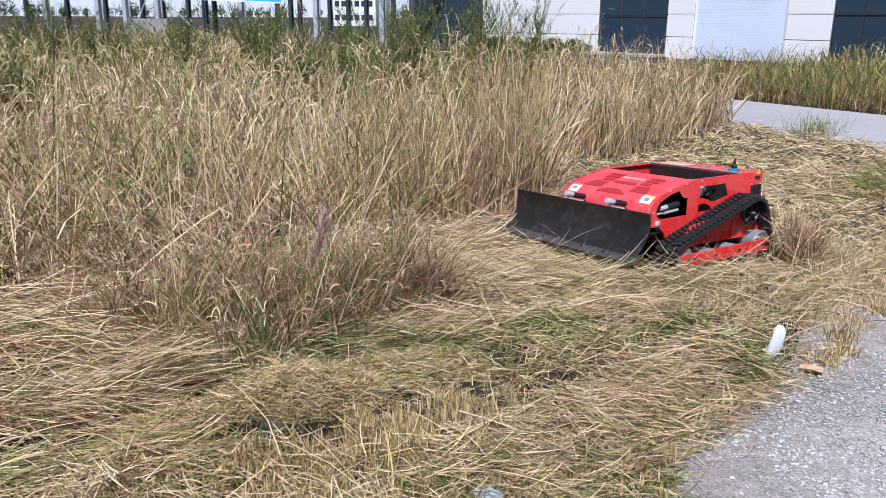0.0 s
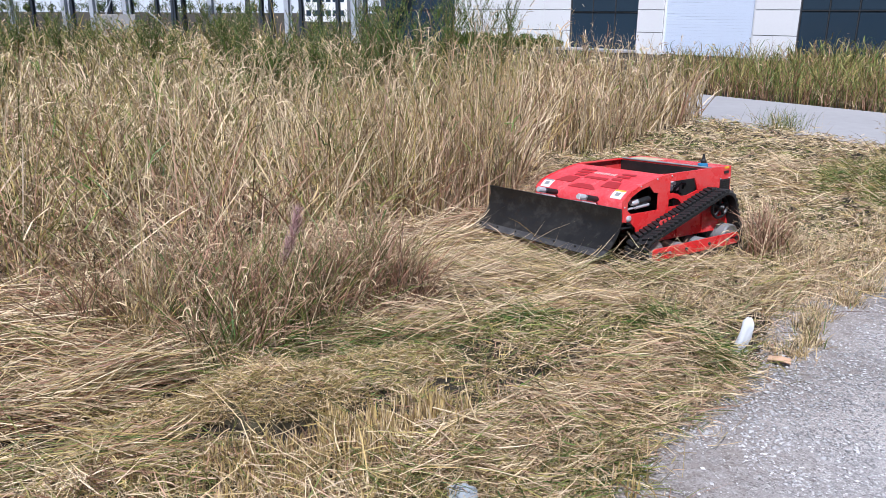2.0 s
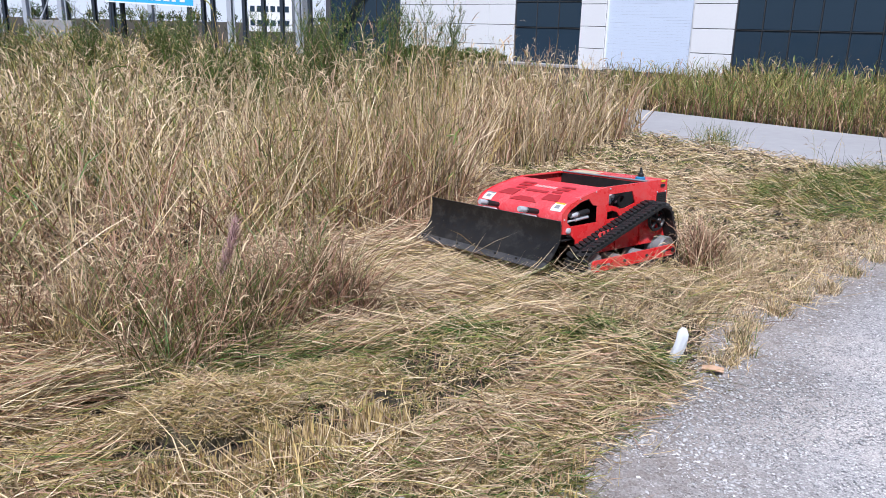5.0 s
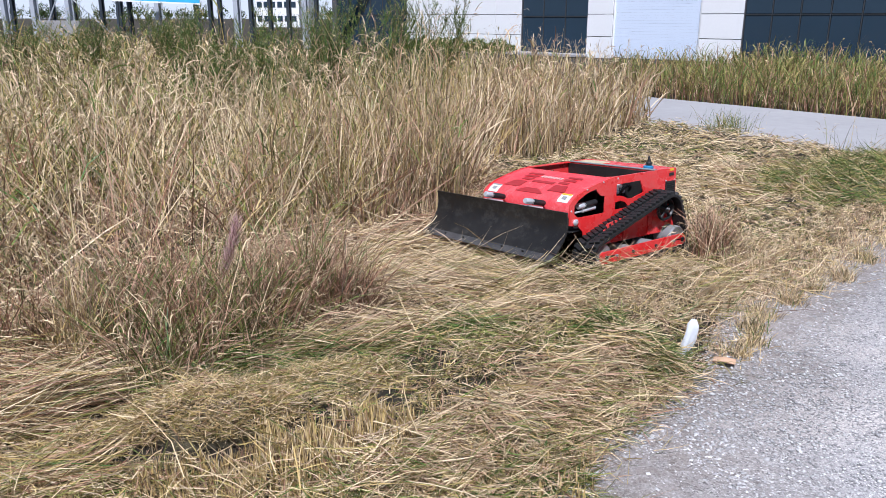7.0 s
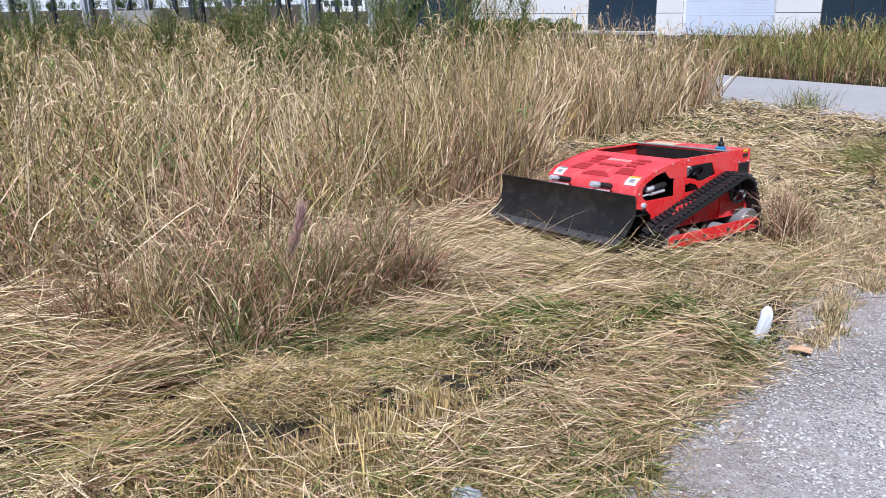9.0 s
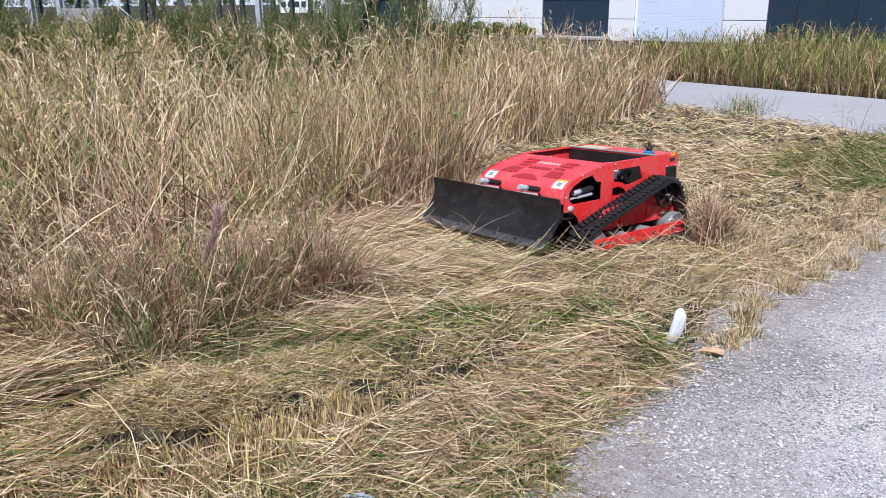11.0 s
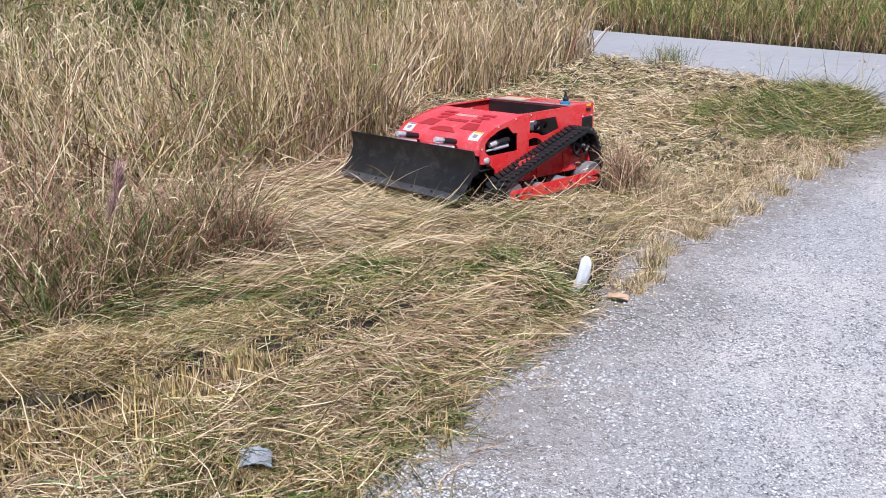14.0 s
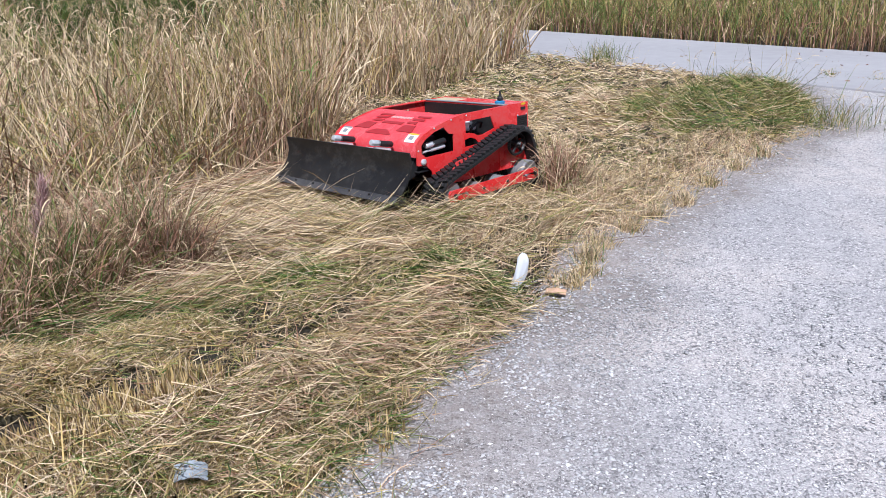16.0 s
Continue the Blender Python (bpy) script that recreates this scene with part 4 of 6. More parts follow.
    tagged(ob, "tangled leaning pale brown stalks at the rim", "tall grass", kind="stuff")


standing_field()


def under_mower(x, y):
    a = radians(MOWER_TURN)
    u, v = (x - MOWER_X) * math.cos(a) + (y - MOWER_Y) * math.sin(a), -(x - MOWER_X) * math.sin(a) + (y - MOWER_Y) * math.cos(a)
    return (np.abs(u - 0.04) < 0.66) & (np.abs(v) < 0.60)


def swath(s, line, half, up, n, tones, length=(0.2, 0.6), spread_=0.16, skew=0.0, width=(0.002, 0.0045)):
    """A rope of stalks laid down side by side along a line; skew turns them across it."""
    r = s.r
    line = np.array(line, float)
    run = np.concatenate([[0], np.cumsum(np.hypot(*np.diff(line, axis=0).T))])
    k = r.uniform(0, run[-1], n)
    cx, cy = np.interp(k, run, line[:, 0]), np.interp(k, run, line[:, 1])
    e = 0.08
    ang = np.arctan2(np.interp(k + e, run, line[:, 1]) - np.interp(k - e, run, line[:, 1]), np.interp(k + e, run, line[:, 0]) - np.interp(k - e, run, line[:, 0]))
    off = np.clip(r.normal(0, 0.45, n), -1.1, 1.1)
    # the rope is made of strands that part and join
    off = np.where(np.sin(k * 9 + np.round(off * 2.5) * 2.1) > 0.9, off * 0.6, off)
    x, y = cx - np.sin(ang) * off * half, cy + np.cos(ang) * off * half
    depth = r.uniform(0, 1, n) ** 0.6
    z = np.maximum(land(x, y), 0.0) + up * np.clip(1 - off * off, 0.05, 1) * depth * (1 + 0.3 * np.sin(k * 7 + half * 50)) + 0.004
    # locks lie every which way
    way = ang + skew + r.normal(0, spread_, n) + 0.30 * waves(x, y, 9, 58) + (0.75 * waves(x, y, 16, 59) if skew else 0.25 * waves(x, y, 22, 60))
    size = r.uniform(*length, n)
    if abs(skew) < 0.6:
        way = way + np.where(r.uniform(0, 1, n) < 0.5, 0, math.pi)
    x, y = x - np.cos(way) * size / 2, y - np.sin(way) * size / 2
    d = np.hypot(x - 0.3, y + 0.2)
    ok = ~under_mower(x, y) & ~under_mower(cx, cy)
    tone = blend(r, n, tones)
    lean = r.normal(1.47, 0.12, n)
    s.add(np.stack([x, y, z], -1)[ok], size[ok], wide(r.uniform(*width, n), d * r.uniform(0.7, 1.4, n))[ok], lean[ok], r.normal(0.10, 0.22, n)[ok], way[ok], tone[ok], 4, 0.5, 0.8)


def mown_strip():
    """Cuttings that lie on the strip, with the stubble that stands up between them."""
    s = Sheaf(41)
    r = s.r
    near, far_ = scatter(r, 210000, 1.15, 4.2, -58, 40, 1.0), scatter(r, 270000, 4.2, 13.5, -40, 40, 1.0)
    x, y, d = (np.concatenate(v) for v in zip(near, far_))
    g = off_road(x, y)
    ok = (g > -0.02) & (~inside(FIELD, x, y) | (edge_distance(RIM, x, y) < 0.35)) & (across(x, y) < PATH_NEAR + 0.35)
    thin = np.clip(g / 0.35, 0.12, 1)
    ok &= r.uniform(0, 1, len(x)) < thin
    ok &= ~under_mower(x, y)
    hole = ((x + 0.77) / 0.30) ** 2 + (hollow(x, y) * 0.55) ** 2
    ok &= hole > 1
    chop = np.exp(-((x + 0.25) / 0.75) ** 2 - ((y - 2.12 - 0.3 * x) / 0.22) ** 2)
    ok &= r.uniform(0, 1, len(x)) > 0.78 * chop
    ok &= r.uniform(0, 1, len(x)) > 0.6 * np.exp(-((x + 1.2) / 0.25) ** 2 - ((y - 1.95) / 0.25) ** 2)
    ok &= r.uniform(0, 1, len(x)) > 0.55 * np.exp(-((x + 0.75) / 0.4) ** 2 - ((y - 2.58) / 0.14) ** 2)
    ok &= r.uniform(0, 1, len(x)) > 0.75 * np.clip((-1.15 - x) / 0.3, 0, 1) * (y < 4.6)
    # bare gaps between the wisps
    ok &= r.uniform(0, 1, len(x)) < np.clip(0.50 + 0.85 * waves(x, y, 17, 55) + 0.8 * np.clip((d - 4) / 1.5, 0, 1), 0.2, 1)
    x, y, d, g = x[ok], y[ok], d[ok], g[ok]
    n = len(x)
    blob = 0.0
    for bx, by, sx, sy, k in ((0.75, 2.95, 0.32, 0.22, 1.0), (0.35, 2.15, 0.28, 0.3, 0.6), (0.75, 3.9, 0.45, 0.2, 0.8), (-0.15, 2.80, 0.35, 0.10, 0.4),
                              (-0.65, 2.68, 0.45, 0.12, 0.8), (3.9, 7.2, 0.7, 0.9, 0.5), (4.2, 6.3, 0.35, 0.5, 0.7), (0.0, 1.55, 0.25, 0.2, 0.9), (0.3, 1.95, 0.2, 0.15, 0.9), (2.4, 8.6, 1.0, 0.7, 0.4)):
        blob = blob + k * np.exp(-((x - bx) / sx) ** 2 - ((y - by) / sy) ** 2)
    chop = np.exp(-((x + 0.35) / 0.95) ** 2 - ((y - 2.35 - 0.3 * x) / 0.32) ** 2)
    long_ = np.exp(-((x - 0.35) / 1.2) ** 2 - ((y - 3.75 - 0.12 * x) / 0.42) ** 2)
    green = np.clip(0.20 + 0.22 * waves(x * 0.5, y, 2.2, 51) + 0.18 * waves(x, y, 7, 57) + 0.6 * blob - 0.1 * long_, 0.02, 0.9)
    dark = np.clip(blob - 0.3, 0, 1)
    verge_dry = np.exp(-((g - 0.45) / 0.4) ** 2) * np.clip((y - 3.3) / 0.5, 0, 1) * (y < 6.2)
    pale = np.clip((d - 4.0) / 2.5, 0, 1) + verge_dry + 0.9 * np.exp(-((x - 0.1) / 0.9) ** 2 - ((y - 4.15) / 0.5) ** 2) + 0.8 * np.exp(-((x + 1.55) / 0.35) ** 2 - ((y - 2.5) / 0.3) ** 2)
    tone = blend(r, n, ((0.55 + 0.4 * pale, 0.695, 0.045), (0.26, 0.575, 0.05), (0.10 + 0.5 * chop, 0.46, 0.05), (1.2 * green, 0.29, 0.08),
                        (0.9 * dark, 0.14, 0.06), (0.16 * (1 - 0.4 * np.clip(pale, 0, 1)), 0.82, 0.05), (0.08 * (1 - 0.8 * np.clip(pale, 0, 1)), 0.95, 0.04)))
    distant = np.clip((d - 4.0) / 1.2, 0, 1)
    lift = r.exponential(0.026, n) * (1 - 0.35 * distant) + 0.002
    axis = np.where(r.uniform(0, 1, n) < 0.5, 0, math.pi)
    flow = 0.15 + 0.8 * waves(x, y, 1.6, 52) + 0.5 * waves(x, y, 6, 53) + axis + r.normal(0, 0.85, n) * (1 - 0.62 * long_)
    p = np.stack([x, y, land(x, y) + lift], -1)
    length = np.where(r.uniform(0, 1, n) < 0.03 + 0.4 * long_, r.uniform(0.2, 0.5, n), r.uniform(0.03, 0.20, n)) * (1 - 0.6 * chop) * (1 - 0.35 * distant)
    w = wide(r.uniform(0.0014, 0.0042, n), d * r.uniform(0.5, 1.1, n) * (1 + 0.15 * distant))
    lean = r.normal(1.43, 0.27, n) + distant * r.normal(0.08, 0.04, n)
    curl = r.normal(0.10, 0.25, n)
    for side, k in ((d < 4.6, 3), (d >= 4.6, 2)):
        s.add(p[side], length[side], w[side], lean[side], curl[side], flow[side], tone[side], k, 0.5, 0.85)
    # long green blades pressed down along the rim
    n = 800
    k = r.uniform(0, 1, n)
    x, y = -1.25 + 0.95 * k + r.normal(0, 0.12, n), 2.52 + 0.28 * k + r.normal(0, 0.07, n)
    s.add(np.stack([x, y, land(x, y) + r.exponential(0.03, n)], -1), r.uniform(0.12, 0.42, n), r.uniform(0.002, 0.0045, n), r.normal(1.38, 0.2, n), r.normal(0.15, 0.2, n),
          0.35 + r.normal(0, 0.5, n) + np.where(r.uniform(0, 1, n) < 0.5, 0, math.pi), blend(r, n, ((0.30, 0.13, 0.05), (0.20, 0.28, 0.06), (0.35, 0.64, 0.06), (0.2, 0.86, 0.04))), 3)
    straw = ((0.6, 0.69, 0.035), (0.25, 0.58, 0.05), (0.10, 0.82, 0.04), (0.05, 0.30, 0.06))
    pinkish = ((0.45, 0.70, 0.03), (0.40, 0.80, 0.04), (0.15, 0.58, 0.05), (0.10, 0.90, 0.03))
    olive = ((0.35, 0.66, 0.05), (0.25, 0.48, 0.06), (0.3, 0.28, 0.08), (0.1, 0.86, 0.04))
    tangle = ((0.5, 0.67, 0.04), (0.25, 0.57, 0.05), (0.30, 0.88, 0.04), (0.12, 0.28, 0.07))
    deep = ((0.45, 0.15, 0.06), (0.2, 0.34, 0.06), (0.35, 0.64, 0.06))
    # swaths before the stand, from the near one back to its foot
    swath(s, [(-0.75, 3.46), (-0.07, 3.66), (0.65, 3.80), (1.27, 4.14)], 0.13, 0.06, 3000, straw)
    swath(s, [(-0.9, 3.66), (-0.3, 3.80), (0.4, 4.0)], 0.10, 0.05, 1500, straw)
    swath(s, [(-1.0, 3.82), (-0.44, 4.34), (0.01, 4.80), (0.54, 5.10), (1.03, 5.22)], 0.12, 0.08, 2600, straw)
    swath(s, [(-0.2, 4.25), (0.3, 4.45), (0.9, 4.62)], 0.11, 0.04, 1300, straw)
    swath(s, [(-1.1, 4.25), (-0.71, 4.62), (-0.27, 4.94), (0.03, 5.45), (0.22, 6.2), (0.20, 7.4)], 0.11, 0.07, 3000, pinkish, (0.25, 0.7))
    swath(s, [(0.35, 4.12), (0.8, 4.25), (1.25, 4.42)], 0.10, 0.05, 1000, ((0.5, 0.36, 0.05), (0.3, 0.28, 0.05), (0.3, 0.64, 0.05)))
    swath(s, [(0.3, 3.72), (0.8, 3.82)], 0.06, 0.06, 450, ((0.6, 0.33, 0.06), (0.4, 0.64, 0.05)))
    # laid grass left of the clump and behind it
    swath(s, [(-2.9, 2.0), (-1.9, 2.28), (-1.35, 2.42)], 0.26, 0.14, 2100, tangle, (0.15, 0.6), 0.6)
    swath(s, [(-2.4, 1.40), (-1.75, 1.78), (-1.45, 2.0), (-1.2, 2.2)], 0.20, 0.11, 2300, tangle, (0.2, 0.6), 0.3)
    swath(s, [(-2.2, 2.55), (-1.75, 2.9), (-1.4, 3.4), (-0.9, 3.9)], 0.22, 0.09, 1800, straw, (0.25, 0.7), 0.45)
    swath(s, [(-3.0, 2.35), (-2.2, 2.8), (-1.7, 3.3), (-1.2, 4.1)], 0.16, 0.10, 1300, tangle, (0.2, 0.7), 0.6)
    swath(s, [(-1.7, 1.35), (-1.2, 1.66), (-0.9, 1.75)], 0.16, 0.06, 1500, olive, (0.1, 0.4), 0.35)
    # long green blades pressed down before the clump
    swath(s, [(-1.15, 2.40), (-0.75, 2.64), (-0.40, 2.84), (0.10, 3.05)], 0.06, 0.05, 650, deep, (0.12, 0.35), 0.35)
    swath(s, [(-0.5, 2.95), (0.1, 3.22), (0.7, 3.4)], 0.12, 0.05, 1300, straw, (0.15, 0.5), 0.35)
    # hay raked over towards the road, strand beside strand
    swath(s, [(-0.10, 1.62), (0.20, 2.12), (0.55, 2.58), (0.92, 3.02)], 0.20, 0.10, 5200, ((0.45, 0.68, 0.04), (0.2, 0.57, 0.05), (0.22, 0.82, 0.04), (0.13, 0.25, 0.08)), (0.05, 0.30), 0.8, -1.4)
    swath(s, [(0.05, 1.55), (0.38, 2.05), (0.72, 2.45), (1.02, 2.80)], 0.12, 0.05, 1500, ((0.5, 0.68, 0.04), (0.3, 0.82, 0.04), (0.2, 0.30, 0.08)), (0.05, 0.26), 0.9, -1.2)
    swath(s, [(0.70, 3.12), (0.88, 2.90), (0.98, 2.86)], 0.14, 0.10, 1500, deep, (0.12, 0.32), 0.7)
    swath(s, [(-0.05, 3.0), (0.15, 3.04), (0.3, 3.0)], 0.11, 0.08, 1000, deep, (0.12, 0.3), 0.7)
    # rows beyond the mower
    for k in range(5):
        swath(s, [(1.0 + 0.62 * k, 6.0 + 0.1 * k), (1.3 + 0.62 * k, 7.0), (1.5 + 0.58 * k, 8.4 - 0.2 * k)], 0.16, 0.06, 1100, straw if k < 3 else olive, (0.2, 0.5), 0.5, 0.3)
    ob = s.make("cut_hay", GRASS)
    tagged(ob, "freshly cut hay lying flat in yellow-green swaths", "cut hay", kind="stuff")

    s = Sheaf(42)
    r = s.r
    c = 900
    cx, cy = np.concatenate([r.normal(-0.28, 0.42, c), r.normal(0.0, 0.45, c // 2)]), np.concatenate([r.normal(0, 0.13, c), r.normal(-0.32, 0.10, c // 2)])
    cy = cy + 2.00 + 0.30 * cx
    t = np.repeat(np.arange(len(cx)), r.randint(3, 10, len(cx)))
    x, y = cx[t] + r.normal(0, 0.014, len(t)), cy[t] + r.normal(0, 0.014, len(t))
    keep = (off_road(x, y) > 0.12) & (((x + 0.77) / 0.24) ** 2 + (hollow(x, y) * 0.8) ** 2 > 1)
    x, y = x[keep], y[keep]
    n = len(x)
    s.add(np.stack([x, y, land(x, y) + 0.015], -1), r.uniform(0.03, 0.08, n), r.uniform(0.0035, 0.0075, n), np.abs(r.normal(0.10, 0.14, n)), r.normal(0.05, 0.1, n),
          r.uniform(-3.14, 3.14, n), blend(r, n, ((0.70, 0.56, 0.03), (0.24, 0.64, 0.03), (0.06, 0.85, 0.04))), 2, 0.2, 0.95)
    x, y, d = scatter(r, 160000, 2.2, 9.5, -30, 45)
    g = off_road(x, y)
    verge = np.exp(-((g - 0.42) / 0.33) ** 2) * np.clip((y - 3.3) / 0.5, 0, 1) * (y < 5.9)
    ok = (g > 0.04) & ~inside(FIELD, x, y) & (r.uniform(0, 1, len(x)) < np.clip(0.05 + 0.9 * verge, 0, 1)) & (across(x, y) < PATH_NEAR)
    x, y, d, verge = x[ok], y[ok], d[ok], verge[ok]
    n = len(x)
    v = verge > 0.4
    s.add(np.stack([x, y, land(x, y) - 0.005], -1), np.where(v, r.uniform(0.05, 0.15, n), r.uniform(0.03, 0.08, n)),
          wide(r.uniform(0.002, 0.004, n), d * 0.7), np.abs(r.normal(0.3, 0.3, n)), np.where(v, r.uniform(0, 0.9, n), 0.1), r.uniform(-3.14, 3.14, n),
          blend(r, n, ((0.6, 0.69, 0.04), (0.2, 0.58, 0.05), (0.2, 0.83, 0.04))), 3, 0.3, 0.9)
    ob = s.make("stubble", GRASS)
    tagged(ob, "short golden stubble and dry verge grass", "stubble", kind="stuff")


mown_strip()


def rough_grass():
    """Unmown grass on the rest of the plot, behind and beside the mown strip."""
    s = Sheaf(66)
    r = s.r
    n = 75000
    x, y = r.uniform(-9, 0.5, n), r.uniform(-9, 3.2, n)
    ok = (off_road(x, y) > 0.05) & ~inside(FIELD, x, y) & ((y < 0.9 + 0.2 * x) | (x < -2.4))
    x, y = x[ok], y[ok]
    n = len(x)
    s.add(np.stack([x, y, land(x, y)], -1), r.uniform(0.08, 0.3, n), r.uniform(0.006, 0.014, n), r.uniform(0.1, 1.4, n), r.uniform(0, 0.8, n), r.uniform(-3.14, 3.14, n),
          blend(r, n, ((0.5, 0.69, 0.05), (0.25, 0.57, 0.05), (0.25, 0.28, 0.08))), 2)
    tagged(s.make("rough_grass", GRASS), "rough dry grass over the rest of the plot", "grass", kind="stuff")


rough_grass()


def far_field():
    """The standing grass beyond the lane."""
    s = Sheaf(61)
    r = s.r
    n = 23000
    u = r.uniform(0, 1, n) ** 1.7
    away = PATH_FAR + 0.12 + u * 8.0
    along = r.uniform(-11, 26, n)
    x, y = away * N_WAY[0] + along * N_WAY[1], away * N_WAY[1] - along * N_WAY[0]
    d = np.hypot(x - 0.3, y + 0.2)
    p = np.stack([x, y, land(x, y)], -1)
    g = np.clip(0.55 + 0.35 * waves(x, y, 0.7, 63), 0, 1)
    foot = np.clip(r.normal(0.90, 0.06, n), 0, 1)
    top = np.where(r.uniform(0, 1, n) < 0.45 + 0.25 * g, r.normal(0.27, 0.07, n), np.where(r.uniform(0, 1, n) < 0.75, r.normal(0.45, 0.07, n), r.normal(0.87, 0.04, n)))
    brown = r.uniform(0, 1, n) < 0.52
    tone = np.where(brown, foot, top)
    tall = r.uniform(0.6, 1.05, n) * (1 + 0.15 * waves(x, y, 1.1, 64)) * np.where(brown, r.uniform(0.45, 0.9, n), 1.0)
    pts, way = s.add(p, tall, wide(r.uniform(0.003, 0.006, n), d), np.abs(r.normal(0.1, 0.1, n)), r.uniform(0.1, 0.6, n), r.uniform(-3.14, 3.14, n), tone, 3)
    some = r.uniform(0, 1, n) < 0.10
    heads(s, pts[some], way[some], d[some], np.clip(r.normal(0.58, 0.08, some.sum()), 0, 1), 2, 0.09)
    for j in range(2):
        at = r.uniform(0.03, 0.9, n)
        q = p + (pts[:, -1] - p) * at[:, None]
        s.add(q, r.uniform(0.2, 0.4, n), wide(r.uniform(0.004, 0.007, n), d), np.abs(r.normal(0.4, 0.25, n)), r.uniform(0.4, 1.8, n),
              r.uniform(-3.14, 3.14, n), np.where((at < 0.3) & (r.uniform(0, 1, n) < 0.6), r.normal(0.8, 0.08, n), top), 2)
    ob = s.make("field_grass", GRASS)
    tagged(ob, "dense tall grass, red-brown at the foot and green above", "tall grass", kind="stuff")


far_field()


def hay_heap(x, y, long_half, across_half, up, seed, n, label, strand=(0.02, 0.075), turn=0.42, green=0.10, deep=0.0, wide_=1.0):
    """A loose heap of chopped hay: a filler core, dark for the shade inside, under a coat of short cuttings."""
    z = float(land(np.array([x]), np.array([y]))[0])
    ob = thing("hay_heap", Matrix.Translation((x, y, z - 0.02)) @ Matrix.Rotation(turn, 4, "Z"), label, "hay heap", "heaps of cuttings")
    s = Sheaf(seed)
    r = s.r
    a, b = r.uniform(0, 2 * math.pi, n), r.uniform(0, 1, n)
    lump = 1 + 0.10 * np.sin(3 * a + seed) + 0.07 * np.sin(7 * a)
    rad = np.sqrt(1 - b * b) * lump
    p = np.stack([long_half * rad * np.cos(a), across_half * rad * np.sin(a), up * b * (1 + 0.12 * np.sin(5 * a))], -1) * r.normal(1.0, 0.05, (n, 1))
    lean = 1.5 - 0.5 * (1 - b) * (wide_ <= 1) + r.normal(0, 0.3, n)
    tagged(s.make_later(p, r.uniform(strand[0], strand[1], n), r.uniform(0.0016, 0.0034, n) * wide_, lean, r.normal(0.1, 0.2, n), r.uniform(-3.14, 3.14, n),
                        blend(r, n, ((0.42, 0.52, 0.04), (0.50, 0.65, 0.04), (green, 0.34, 0.05), (deep, 0.17, 0.07), (0.08, 0.84, 0.04))), ob), kind="stuff")
    # added core body; the shade deep in the hay is its dark colour
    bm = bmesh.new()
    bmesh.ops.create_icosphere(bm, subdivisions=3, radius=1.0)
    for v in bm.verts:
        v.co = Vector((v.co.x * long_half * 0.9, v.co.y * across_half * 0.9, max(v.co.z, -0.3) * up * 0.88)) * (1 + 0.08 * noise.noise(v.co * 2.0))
    part("shaded_core", bm, THATCH, ob, "", True)


hay_heap(-0.75, 2.16, 0.30, 0.13, 0.14, 500, 11000, "rounded heap of chopped yellow-green hay", turn=0.25)
hay_heap(-1.15, 1.98, 0.24, 0.09, 0.085, 506, 5000, "low roll of chopped yellow-green hay", turn=0.55)
hay_heap(-0.43, 2.50, 0.30, 0.17, 0.12, 503, 9000, "low heap of chopped green hay", green=0.35)
for k, (x, y, a, b, up) in enumerate(((3.55, 6.6, 0.85, 0.60, 0.18), (4.05, 7.3, 0.80, 0.55, 0.20), (3.1, 7.0, 0.60, 0.40, 0.10))):
    hay_heap(x, y, a, b, up, 520 + 4 * k, 6000, "sprawling mound of olive cut grass and weeds", (0.06, 0.30), 1.1, 0.9, 1.7, 2.0)
# ---------------------------------------------------------------- the building
WALL_A, WALL_D = Vector((1.78, 34.85, 0)), Vector((0.722, -0.692, 0))
WALL_TURN = math.atan2(WALL_D.y, WALL_D.x)
# local frame: x along the facade, y into the building
building = thing("building", Matrix.Translation(WALL_A) @ Matrix.Rotation(WALL_TURN, 4, "Z"),
                 "low white-panelled building with dark glazing and a pale blue shutter", "building")
TOP = 5.6


def block(bm, x0, x1, y0, y1, z0, z1, bevel=0.0):
    return box(bm, ((x0 + x1) / 2, (y0 + y1) / 2, (z0 + z1) / 2), (x1 - x0, y1 - y0, z1 - z0), None, bevel)


def solid_walls():
    for x0, x1, z in ((-14.0, -13.6, 0), (-7.6, 0.0, 0), (3.5, 4.72, 0), (8.45, 10.05, 0), (15.72, 26.0, 0), (-13.6, -7.6, 4.6), (0.0, 3.5, 4.2), (4.72, 8.45, 4.0), (10.05, 15.72, 4.6)):
        bm = bmesh.new()
        block(bm, x0, x1, 0.0, 0.25, z, TOP)
        yield part("wall", bm, JOINT, building)


core = list(solid_walls())[1]
bm = bmesh.new()
block(bm, -14, 26, 0.3, 9.0, TOP, TOP + 0.25)
part("roof", bm, PLINTH, building)
# unseen interior as a plain box; its dimness is painted as dark grey
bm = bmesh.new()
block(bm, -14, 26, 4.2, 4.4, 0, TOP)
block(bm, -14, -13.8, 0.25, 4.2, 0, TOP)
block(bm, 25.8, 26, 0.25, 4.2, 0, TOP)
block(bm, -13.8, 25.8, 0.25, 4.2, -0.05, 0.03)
part("room", bm, ROOM, building, "added dark box behind the glass, its dimness painted on")


